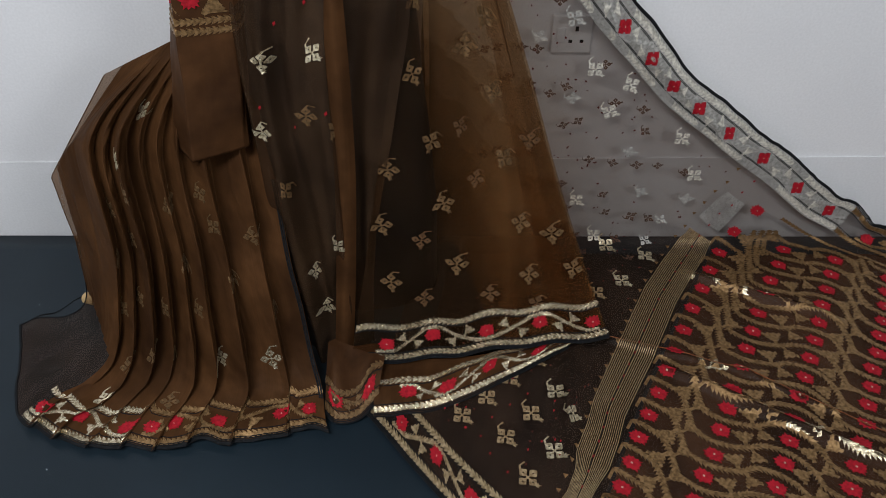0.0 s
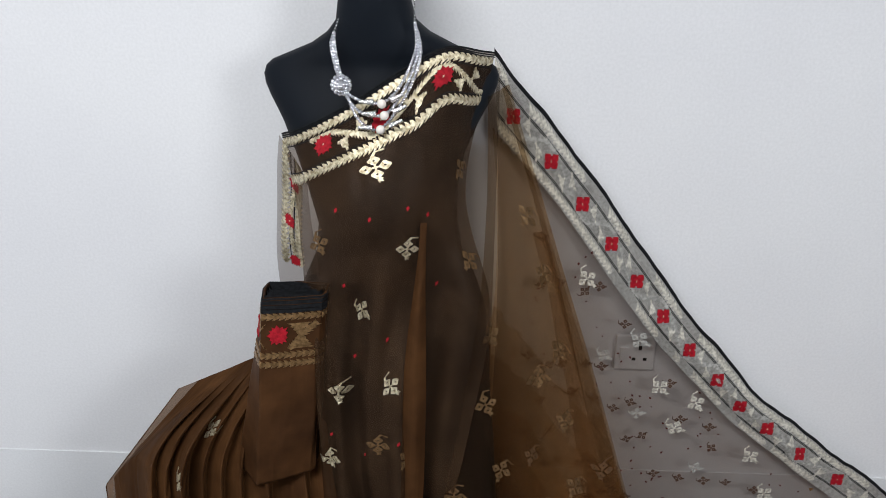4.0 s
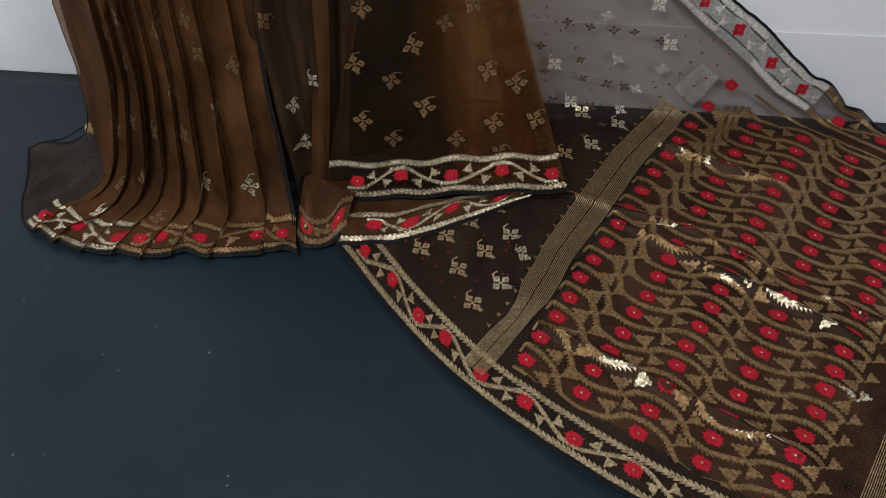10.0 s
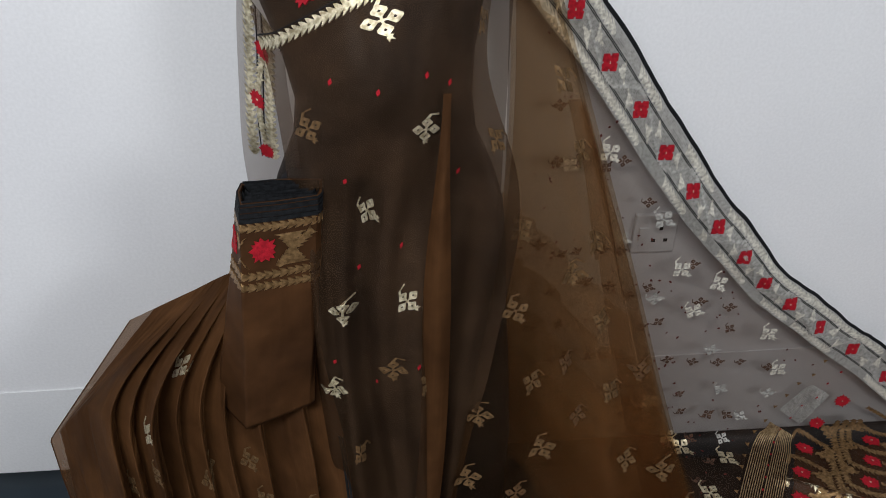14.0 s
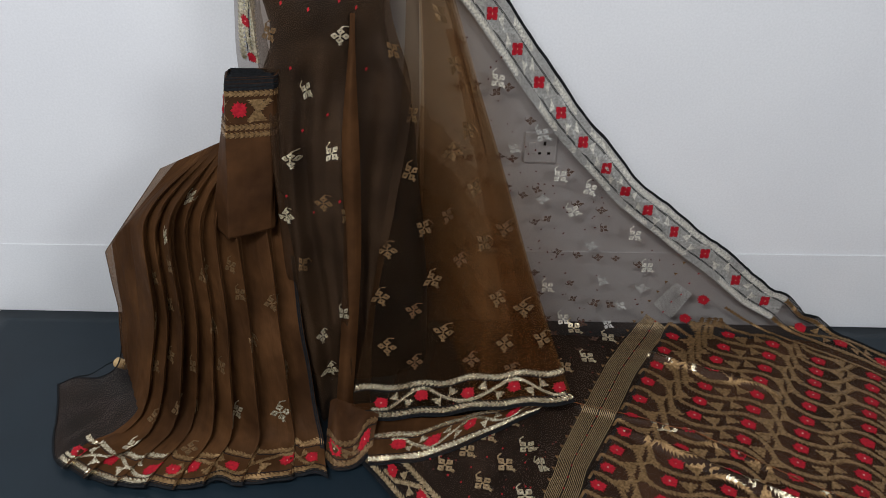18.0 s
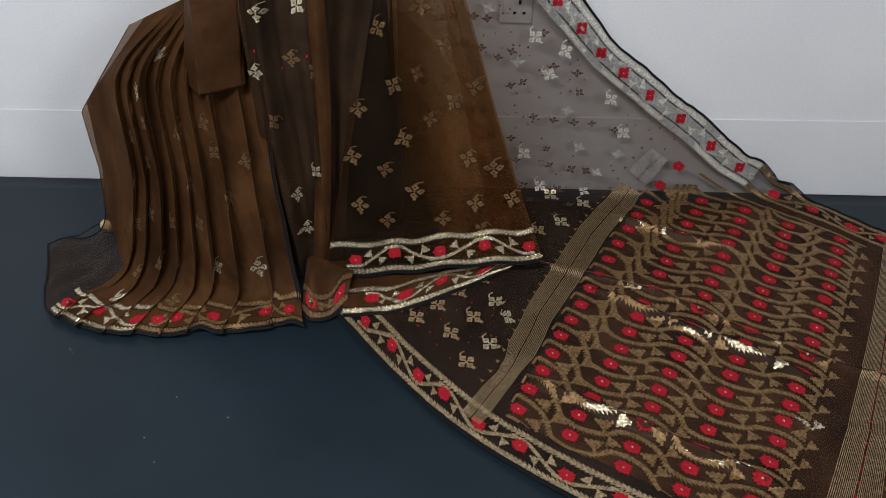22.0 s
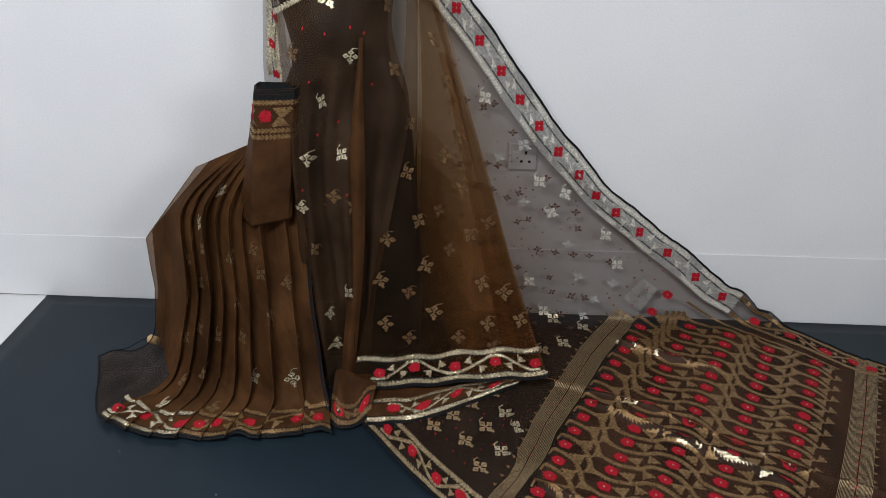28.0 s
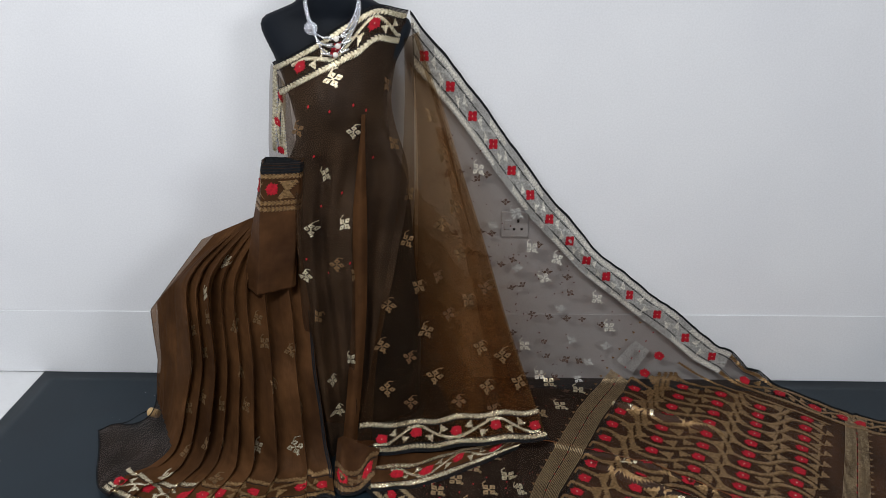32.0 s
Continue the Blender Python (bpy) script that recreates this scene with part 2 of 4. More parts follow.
def structure(name, bm, material, label, category):
    ob = part(name, bm, material, None)
    return tagged(ob, label, category, kind="structure")


def spline(pts, u):
    """Catmull-Rom through evenly spaced points; u from 0 to 1."""
    pts = np.asarray(pts, float)
    n = len(pts) - 1
    f = min(max(u, 0.0), 1.0) * n
    i = min(int(f), n - 1)
    t = f - i
    p1, p2 = pts[i], pts[i + 1]
    p0 = pts[i - 1] if i > 0 else 2 * p1 - p2
    p3 = pts[i + 2] if i + 2 <= n else 2 * p2 - p1
    return 0.5 * (2 * p1 + (p2 - p0) * t + (2 * p0 - 5 * p1 + 4 * p2 - p3) * t * t + (3 * p1 - p0 - 3 * p2 + p3) * t ** 3)


def smooth(a, b, x):
    t = min(max((x - a) / (b - a), 0.0), 1.0)
    return t * t * (3 - 2 * t)


class Sheet:
    """A piece of cloth: place(u, v) gives a point for u and v from 0 to 1. Its points lie on a grid that cloth and woven motifs share."""

    def __init__(self, place, facing, nu, nv):
        self.nu, self.nv = nu, nv
        self.P = np.array([[place(i / nu, j / nv) for i in range(nu + 1)] for j in range(nv + 1)], float)
        self.U = np.gradient(self.P, 1.0 / nu, axis=1)
        self.V = np.gradient(self.P, 1.0 / nv, axis=0)
        nn = np.cross(self.U, self.V)
        nn /= np.maximum(np.linalg.norm(nn, axis=2, keepdims=True), 1e-9)
        self.flip = np.mean(nn @ np.asarray(facing, float)) < 0
        self.N = -nn if self.flip else nn

    def pick(self, grid, uv):
        uv = np.atleast_2d(np.asarray(uv, float))
        x = np.clip(uv[:, 0], 0, 1) * self.nu
        y = np.clip(uv[:, 1], 0, 1) * self.nv
        i, j = np.minimum(x.astype(int), self.nu - 1), np.minimum(y.astype(int), self.nv - 1)
        a, b = (x - i)[:, None], (y - j)[:, None]
        return (grid[j, i] * (1 - a) + grid[j, i + 1] * a) * (1 - b) + (grid[j + 1, i] * (1 - a) + grid[j + 1, i + 1] * a) * b

    def metric(self, u, v):
        """Steps in u and v for one metre along u and one metre square to it."""
        pu, pv = self.pick(self.U, (u, v))[0], self.pick(self.V, (u, v))[0]
        lu = max(np.linalg.norm(pu), 1e-6)
        e1 = pu / lu
        k = float(pv @ e1)
        lv = max(np.linalg.norm(pv - k * e1), 1e-6)
        return lu, lv, k

    def find(self, x, z):
        """The u, v of the cloth point seen at that x and height."""
        d = (self.P[:, :, 0] - x) ** 2 + (self.P[:, :, 2] - z) ** 2
        j, i = np.unravel_index(d.argmin(), d.shape)
        return i / self.nu, j / self.nv

    def mesh(self, name, material, parent, label="", cols=None, lift=0.0, mask=None):
        c0, c1 = cols or (0, self.nu)
        P = self.P[:, c0:c1 + 1] + lift * self.N[:, c0:c1 + 1]
        lu = np.linalg.norm(self.U, axis=2).mean()
        lv = np.linalg.norm(self.V, axis=2).mean()
        w = c1 - c0 + 1
        uvs = [((c0 + i) / self.nu * lu, j / self.nv * lv) for j in range(self.nv + 1) for i in range(w)]
        faces = [(j * w + i, j * w + i + 1, (j + 1) * w + i + 1, (j + 1) * w + i) for j in range(self.nv) for i in range(w - 1)]
        if mask:
            faces = [f for f in faces if mask(((c0 + f[0] % w) + 0.5) / self.nu, (f[0] // w + 0.5) / self.nv)]
        if self.flip:
            faces = [f[::-1] for f in faces]
        return mesh_object(name, P.reshape(-1, 3), faces, material, parent, label, uvs)


def weave(name, polys, sheet, material, parent, h=0.0011, label=""):
    """Raised yarn: polygons in the cloth's u, v, each with a top and sides."""
    if not polys:
        return None
    sizes = [len(p) for p in polys]
    uv = np.array([q for p in polys for q in p], float)
    base, nrm = sheet.pick(sheet.P, uv), sheet.pick(sheet.N, uv)
    n = len(uv)
    verts = np.concatenate([base + nrm * h, base - nrm * 0.0002])
    faces, k = [], 0
    for c in sizes:
        faces.append(tuple(range(k, k + c)))
        for i in range(c):
            q = k + i, k + (i + 1) % c
            faces.append((q[0], q[0] + n, q[1] + n, q[1]))
        k += c
    return mesh_object(name, verts, faces, material, parent, label, smooth=False)


def placed(polys, sheet, u, v, turn=0.0, size=1.0):
    """Motif polygons in metres round (0, 0), laid on the cloth at u, v."""
    lu, lv, k = sheet.metric(u, v)
    c, s = math.cos(turn) * size, math.sin(turn) * size
    out = []
    for p in polys:
        q = []
        for x, y in p:
            X, Y = c * x - s * y, s * x + c * y
            dv = Y / lv
            q.append((u + (X - dv * k) / lu, v + dv))
        out.append(q)
    return out


class Edge:
    """A band along one edge of a cloth: at(s, d) gives u, v at s metres along it and d metres in from it."""

    def __init__(self, sheet, side, a0=0.0, a1=1.0):
        self.sheet, self.side = sheet, side
        self.par = np.linspace(a0, a1, 241)
        fix = 0.985 if side[1] == "1" else 0.015
        uv = [(t, fix) if side[0] == "v" else (fix, t) for t in self.par]
        pts = sheet.pick(sheet.P, uv)
        self.run = np.concatenate([[0], np.cumsum(np.linalg.norm(np.diff(pts, axis=0), axis=1))])
        self.length = self.run[-1]
        across = sheet.pick(sheet.V if side[0] == "v" else sheet.U, uv)
        along = np.gradient(pts, axis=0)
        along /= np.maximum(np.linalg.norm(along, axis=1, keepdims=True), 1e-9)
        across = across - (across * along).sum(1, keepdims=True) * along
        self.deep = np.convolve(np.pad(np.linalg.norm(across, axis=1), 6, mode="edge"), np.ones(13) / 13, "valid")

    def at(self, s, d):
        t = float(np.interp(s, self.run, self.par))
        k = float(np.interp(s, self.run, self.deep))
        w = d / k
        w = 1 - w if self.side[1] == "1" else w
        return (t, w) if self.side[0] == "v" else (w, t)

    def map(self, polys):
        return [[self.at(*q) for q in p] for p in polys]


# woven shapes, in metres


def flower_shape(w, h, teeth=13):
    out = []
    for i in range(teeth * 2):
        a = math.pi * i / teeth
        r = (1.0 + 0.10 * math.sin(5 * i)) if i % 2 else 0.74
        c, s = math.cos(a), math.sin(a)
        out.append((w / 2 * r * math.copysign(abs(c) ** 0.8, c), h / 2 * r * math.copysign(abs(s) ** 0.8, s)))
    return [out]


def block_flower(w, h):
    """A squarish flower with a notch in each side, as the loose reverse shows it."""
    q = [(-0.9, -0.95), (-0.15, -0.95), (-0.1, -0.72), (0.1, -0.72), (0.15, -0.95), (0.9, -0.95), (0.98, -0.15), (0.78, -0.1), (0.78, 0.1), (0.98, 0.15), (0.9, 0.95), (0.15, 0.95), (0.1, 0.72), (-0.1, 0.72), (-0.15, 0.95), (-0.9, 0.95), (-0.98, 0.15), (-0.78, 0.1), (-0.78, -0.1), (-0.98, -0.15)]
    return [[(x * w / 2, y * h / 2) for x, y in q]]


def chevrons(s0, s1, d, w, p=0.0105):
    """A saw-toothed line: a core with broad slanted teeth along both sides."""
    out, s = [], s0
    while s < s1 - p * 0.5:
        c = w * 0.14
        out.append([(s, d - c), (s + p, d - c), (s + p, d + c), (s, d + c)])
        out.append([(s + 0.02 * p, d + c), (s + 0.98 * p, d + c), (s + 0.30 * p, d + w * 0.40), (s - 0.22 * p, d + w / 2)])
        out.append([(s + 0.02 * p, d - c), (s + 0.98 * p, d - c), (s + 0.30 * p, d - w * 0.40), (s - 0.22 * p, d - w / 2)])
        s += p
    return out


def ribbon(pts, w, tooth=0.006, p=0.0075, side=1, both=0.45):
    """A serrated leafy line through the points, with long teeth on one side and short ones on the other."""
    out = []
    pts = np.asarray(pts, float)
    seg = np.linalg.norm(np.diff(pts, axis=0), axis=1)
    run = np.concatenate([[0], np.cumsum(seg)])
    n = max(2, int(run[-1] / p))
    q = np.stack([np.interp(np.linspace(0, run[-1], n + 1), run, pts[:, k]) for k in (0, 1)], 1)
    for a, b in zip(q, q[1:]):
        t = (b - a) / max(np.linalg.norm(b - a), 1e-9)
        m = np.array((-t[1], t[0]))
        out.append([a - m * w / 2, b - m * w / 2, b + m * w / 2, a + m * w / 2])
        for f, k in ((m * side, 1.0), (-m * side, both)):
            if k:
                out.append([a + (b - a) * 0.04 + f * w / 2, a + (b - a) * 0.94 + f * w / 2, a + (b - a) * 1.05 + f * (w / 2 + tooth * k * 0.75), b + f * (w / 2 + tooth * k) + t * p * 0.18])
    return out


def fan_leaf(x, y, w, h, turn=0.0, teeth=3):
    """A stem that widens by steps into a flat-topped leaf with a notched crown, growing from (x, y)."""
    side = [(0.09, 0.0), (0.09, 0.32), (0.24, 0.40), (0.20, 0.50), (0.38, 0.58), (0.33, 0.70), (0.50, 0.80), (0.47, 0.92)]
    crown = []
    for k in range(teeth):
        a = 0.47 - 0.94 * k / (teeth - 1)
        crown.append((a * 0.9, 1.0))
        if k < teeth - 1:
            crown.append((a - 0.47 / (teeth - 1), 0.86))
    pts = side + crown + [(-a, b) for a, b in reversed(side)]
    c, s = math.cos(turn), math.sin(turn)
    return [[(x + c * a * w - s * b * h, y + s * a * w + c * b * h) for a, b in pts]]


def buti_shape(r=0.0185):
    """A flower of four square petals, each open in the middle, with a bent stem and a small toothed tail."""
    out = []
    for k in range(4):
        a = math.pi / 2 * k + math.pi / 4
        cx, cy = 0.80 * r * math.cos(a), 0.80 * r * math.sin(a)
        o, h = 0.42 * r, 0.10 * r
        ring = [(-1, -0.7), (-0.7, -1), (0.7, -1), (1, -0.7), (1, 0.7), (0.7, 1), (-0.7, 1), (-1, 0.7)]
        for (ax, ay), (bx, by) in zip(ring, ring[1:] + ring[:1]):
            out.append([(cx + ax * o, cy + ay * o), (cx + bx * o, cy + by * o), (cx + bx * h, cy + by * h), (cx + ax * h, cy + ay * h)])
    out += [[(-0.42 * r, -0.30 * r), (-0.30 * r, -0.42 * r), (0.42 * r, 0.30 * r), (0.30 * r, 0.42 * r)], [(0.30 * r, -0.42 * r), (0.42 * r, -0.30 * r), (-0.30 * r, 0.42 * r), (-0.42 * r, 0.30 * r)]]
    out += [[(-1.02 * r, 0.70 * r), (-0.82 * r, 0.96 * r), (-0.92 * r, 1.42 * r), (-1.14 * r, 1.36 * r)],
            [(-1.14 * r, 1.36 * r), (-0.92 * r, 1.42 * r), (-0.42 * r, 1.88 * r), (-0.56 * r, 2.02 * r)],
            [(0.90 * r, -0.75 * r), (1.22 * r, -0.62 * r), (1.20 * r, -0.82 * r), (1.50 * r, -0.90 * r), (1.22 * r, -1.02 * r), (1.30 * r, -1.28 * r), (0.96 * r, -1.10 * r)]]
    return out


def spiky_leaf(x, y, w, h, n, up=1):
    """A triangular leaf with saw-cut sides."""
    left = []
    for i in range(n):
        t = i / n
        left += [(-w / 2 * (1 - t), h * t), (-w / 2 * (1 - t) * 0.62 + w * 0.02, h * (t + 0.55 / n))]
    pts = left + [(0, h)] + [(-a, b) for a, b in reversed(left)]
    return [[(x + a, y + up * b) for a, b in pts]]


def upright(polys, sheet, u, v, turn=0.0, size=1.0):
    """The motif laid on the cloth so that it stands as seen from the room, turned from there."""
    pu = sheet.pick(sheet.U, (u, v))[0]
    a = math.atan2(pu[1] + pu[2], pu[0])
    if sheet.flip:
        return placed([[(x, -y) for x, y in p] for p in polys], sheet, u, v, a - turn, size)
    return placed(polys, sheet, u, v, turn - a, size)


BUTI = buti_shape()
WIDE = [[(1.22 * (0.73 * x + 0.68 * y), 0.84 * (0.73 * y - 0.68 * x)) for x, y in p] for p in BUTI]
DOT = [[(0, 0.0035), (0.0022, 0), (0, -0.0035), (-0.0022, 0)]]


def border(edge, parent, gold, s0=None, s1=None, pitch=0.094, first=0.04, width=0.085, spots=None, bloom=1.0, rim_w=0.003, sway=0.004, floats=False, shape=flower_shape, rim=True, phase=0):
    """Black picot edging, two toothed gold lines, red flowers and a zigzag of leafy stems between them."""
    s0, s1 = s0 or 0.0, s1 or edge.length
    sh = edge.sheet
    n = max(2, int((s1 - s0) / 0.006))
    cut = [(s0 + (s1 - s0) * i / n, s0 + (s1 - s0) * (i + 1) / n) for i in range(n)]
    lines = []
    for a, b in cut:
        for d0, d1 in ((-0.0080, 0.0065),) if floats else ((-0.0065, rim_w), (rim_w + 0.0012, rim_w + 0.0032), (rim_w + 0.0046, rim_w + 0.0062)):
            lines.append([(a, d0), (b, d0), (b, d1), (a, d1)])
    if rim:
        weave("picot_edge", edge.map(lines), sh, M_EDGE, parent, 0.0024, "black picot edging")
    for d in (0.0160, width - 0.006):
        teeth = chevrons(s0, s1, d, 0.0165)
        runs = [[]]
        for p in teeth:
            if not floats or noise.noise((p[0][0] * 11, d * 70, 2.0)) > -0.12:
                runs[-1].append(p)
            elif runs[-1]:
                runs.append([])
        for run in runs:
            weave("toothed_line", edge.map(run), sh, gold, parent, 0.0015, "toothed gold line")
    for d in (0.0260, 0.0285, width - 0.0190, width - 0.0165) if floats else (0.0258, width - 0.0160):
        weave("outline", edge.map([[(a, d - 0.0008), (b, d - 0.0008), (b, d + 0.0008), (a, d + 0.0008)] for a, b in cut]), sh, M_EDGE, parent, 0.0009)
    if floats:
        hatch = [[(a, d), (b, d), (b, d + 0.0019), (a, d + 0.0019)] for a, b in cut for d in np.arange(0.009, width + 0.004, 0.0029)]
        weave("float_threads", edge.map(hatch), sh, M_FLOAT, parent, 0.0004, "pale loose threads of the reverse")
    mid = (0.0258 + width - 0.0160) / 2
    half = (width - 0.0160 - 0.0258) / 2
    if spots is None:
        spots = [s0 + first + pitch * k for k in range(200) if s0 + first + pitch * k < s1 - 0.012]
    for k, s in enumerate(spots):
        dy = mid + sway * (-1) ** (k + phase)
        if floats:
            fu, fv = edge.at(s, dy)
            red = upright(shape(0.031 * bloom, 0.036 * bloom), sh, fu, fv)
        else:
            red = edge.map([[(s + x, dy + y) for x, y in p] for p in shape(0.038 * bloom, 0.030 * bloom)])
        weave("red_flower", red, sh, M_RED, parent, 0.0021)
        weave("flower_eye", edge.map([[(s + x, dy + y) for x, y in p] for p in flower_shape(0.0035, 0.0035, 4)]), sh, M_SILVER, parent, 0.0024)
        up = 1 if (k + phase) % 2 else -1
        gap = (spots[k + 1] - s) if k + 1 < len(spots) else pitch
        g = gap / 0.094
        m = s + gap / 2
        if m + 0.030 * g > s1 or gap < 0.04:
            continue
        t = 0.0034 if floats else 0.0046
        stem = ribbon([(s - 0.022 * g, mid - up * half * 0.86), (s + 0.016 * g, mid - up * half * 0.80), (m - 0.012 * g, mid - up * half * 0.30), (m + 0.012 * g, mid + up * half * 0.34), (m + 0.034 * g, mid + up * half * 0.82), (m + 0.055 * g, mid + up * half * 0.86)], t, 0.0046, 0.0068, up)
        leaves = fan_leaf(m - 0.006 * g, mid - up * half * 0.05, 0.022 * g, half * 0.95, (0.75 if up > 0 else math.pi - 0.75), 3)
        leaves += fan_leaf(m + 0.006 * g, mid + up * half * 0.05, 0.022 * g, half * 0.95, (math.pi + 0.75 if up > 0 else -0.75), 3)
        weave("leafy_stem", edge.map(stem), sh, M_FLOAT if floats else gold, parent, 0.0013)
        for leaf in leaves:
            weave("leaf", edge.map([leaf]), sh, M_PALE if floats else gold, parent, 0.0016)


# ---- room ----
WALL_Y = 1.672
structure("wall_north", box(-2.6, 2.8, WALL_Y, WALL_Y + 0.1, 0.2, 2.7), M_WALL, "smooth white painted wall with faint grey shade", "wall")
bm = box(-2.6, 2.8, WALL_Y - 0.005, WALL_Y - 0.0005, 0.0, 0.257)
for q in bm.verts:
    if q.co.z > 0.1:
        q.co.z = 0.2480 + 0.0065 * q.co.x
bmesh.ops.bevel(bm, geom=bm.edges, offset=0.002, segments=2, affect="EDGES")
structure("baseboard", bm, M_BOARD, "white painted board along the foot of the wall", "baseboard")
structure("floor", box(-2.6, 2.8, -2.6, WALL_Y, -0.06, -0.003), M_FLOOR, "pale floor beyond the dark sheet", "floor")
# unseen room shell, darker than the north wall to hold back bounce
structure("wall_west", box(-2.7, -2.6, -2.6, WALL_Y + 0.1, -0.06, 2.7), M_ROOM, "unseen wall, greyed to limit bounce light", "wall")
structure("wall_east", box(2.8, 2.9, -2.6, WALL_Y + 0.1, -0.06, 2.7), M_ROOM, "unseen wall, greyed to limit bounce light", "wall")
structure("wall_south", box(-2.7, 2.9, -2.7, -2.6, -0.06, 2.7), M_ROOM, "unseen wall, greyed to limit bounce light", "wall")
structure("ceiling", box(-2.7, 2.9, -2.7, WALL_Y + 0.1, 2.7, 2.8), M_ROOM, "unseen ceiling, greyed to limit bounce light", "ceiling")


def floor_sheet(u, v):
    x = -1.305 + 3.6 * u
    y = -0.6 + (WALL_Y - 0.006 + 0.6) * v
    z = 0.0012 + 0.0012 * noise.noise((x * 2.2, y * 2.2, 3.0))
    return (x, y, z)


mat_ob = Sheet(floor_sheet, (0, 0, 1), 60, 40).mesh("floor_mat", M_MAT, None)
tagged(mat_ob, "dark navy sheet laid flat over the pale floor", "floor sheet")
mod = mat_ob.modifiers.new("thickness", "SOLIDIFY")
mod.thickness, mod.offset = 0.003, -1

# ---- the saree ----
saree = tagged(new("saree"), "sheer dark brown saree woven with red flowers, draped on the mannequin", "saree")

LOW = [(-0.137, 1.085), (0.03, 0.885), (0.20, 0.722), (0.46, 0.555), (0.72, 0.44), (0.90, 0.37), (1.12, 0.28)]
MID = [(-0.02, 1.90), (0.21, 1.58), (0.475, 1.31), (0.785, 1.13), (1.055, 0.965), (1.20, 0.93), (1.42, 0.83)]
TOP = [(-0.032, 2.826), (0.165, 2.59), (0.351, 2.344), (0.575, 2.094), (0.815, 1.911), (0.965, 1.792), (1.10, 1.70), (1.235, 1.605), (1.345, 1.495), (1.400, 1.462), (1.450, 1.438), (1.55, 1.39), (1.66, 1.34)]


def lay(x, s, h):
    """From the flat plan to the floor and up along the wall, h off the surface."""
    if s < 1.60:
        return (x, s, 0.010 + h)
    if s < 1.655:
        a = (s - 1.60) / 0.035
        return (x, 1.60 + (0.035 - h) * math.sin(a), 0.010 + 0.035 - (0.035 - h) * math.cos(a))
    return (x, 1.635 - h, 0.045 + s - 1.655)


def pallu_plan(u, v):
    a, m, b = spline(LOW, u), spline(MID, u), spline(TOP, u)
    return a * (1 - v) * (1 - 2 * v) + m * 4 * v * (1 - v) + b * v * (2 * v - 1)


# long soft creases: from, to, height, half width
CREASES = [((0.50, 1.205), (0.97, 0.915), 0.017, 0.016), ((0.36, 1.300), (0.68, 1.195), 0.009, 0.009), ((0.66, 1.205), (1.02, 0.960), 0.008, 0.009), ((0.33, 0.895), (0.80, 0.640), 0.016, 0.015),
           ((0.300, 1.25), (0.262, 0.96), 0.015, 0.012), ((0.85, 0.80), (1.35, 0.72), 0.007, 0.030), ((0.62, 1.50), (0.92, 1.36), 0.016, 0.016), ((1.00, 0.98), (1.30, 0.86), 0.012, 0.013),
           ((0.62, 2.05), (0.74, 1.72), 0.007, 0.016), ((0.30, 2.30), (0.72, 1.90), 0.008, 0.03), ((0.45, 1.78), (0.66, 1.64), 0.005, 0.02)]


def ridge(x, s):
    w = 0.0
    for (x0, s0), (x1, s1), h, hw in CREASES:
        dx, ds = x1 - x0, s1 - s0
        ll = math.hypot(dx, ds)
        t = ((x - x0) * dx + (s - s0) * ds) / (ll * ll)
        d = abs((x - x0) * ds - (s - s0) * dx) / ll + 0.006 * noise.noise((x * 9, s * 9, h * 900))
        if -0.1 < t < 1.1:
            w += 1.3 * h * max(0.0, 1 - abs(d) / (1.35 * hw)) ** 1.3 * smooth(-0.1, 0.1, t) * (1 - smooth(0.9, 1.1, t))
    return w


def pallu_place(u, v):
    x, s = pallu_plan(u, v)
    if v > 0.96:
        k = (v - 0.96) / 0.04
        x += 0.006 * k * noise.noise((u * 30, 0.0, 4.0))
        s += 0.016 * k * noise.noise((u * 27, 0.0, 8.0)) + 0.004 * k * noise.noise((u * 90, 0.0, 3.0))
    w = 0.004 * noise.noise((x * 5, s * 5, 0.3)) + 0.0028 * noise.noise((x * 17, s * 17, 1.3)) + 0.0013 * noise.noise((x * 46, s * 46, 2.3)) + ridge(x, s)
    w += (0.010 * noise.noise((x * 4, s * 3, 7.0)) if s > 1.7 else 0.004)
    return lay(x, s, w)


pallu_sheet = Sheet(pallu_place, (0, -0.7, 0.7), 250, 290)
pallu = pallu_sheet.mesh("pallu", M_NET, saree, "sheer end piece spread over floor and wall")
pallu_sheet.mesh("pallu_lining", M_LAYER, saree, "second layer of brown cloth", (0, 250), -0.0035, lambda u, v: 0.085 < v < 0.93 and u > 0.358 and pallu_plan(u, v)[1] < 1.585)

pallu_sheet.mesh("pallu_underlay", M_SPREAD, saree, "single under layer of brown cloth", (0, 250), -0.0035, lambda u, v: 0.015 < v < 0.985 and u > 0.06 and (u < 0.356 or v < 0.083 or v > 0.932) and pallu_plan(u, v)[1] < 1.585)

FL = [(-0.042, 1.505, 1.165), (-0.040, 1.440, 0.960), (-0.056, 1.380, 0.740), (-0.118, 1.300, 0.360), (-0.180, 1.190, 0.034)]
FM = [(-0.035, 1.512, 1.158), (0.020, 1.440, 0.930), (0.055, 1.395, 0.660), (0.080, 1.330, 0.350), (0.105, 1.225, 0.045)]
FR = [(-0.006, 1.545, 1.168), (0.085, 1.470, 0.900), (0.175, 1.430, 0.640), (0.272, 1.370, 0.340), (0.385, 1.262, 0.052)]


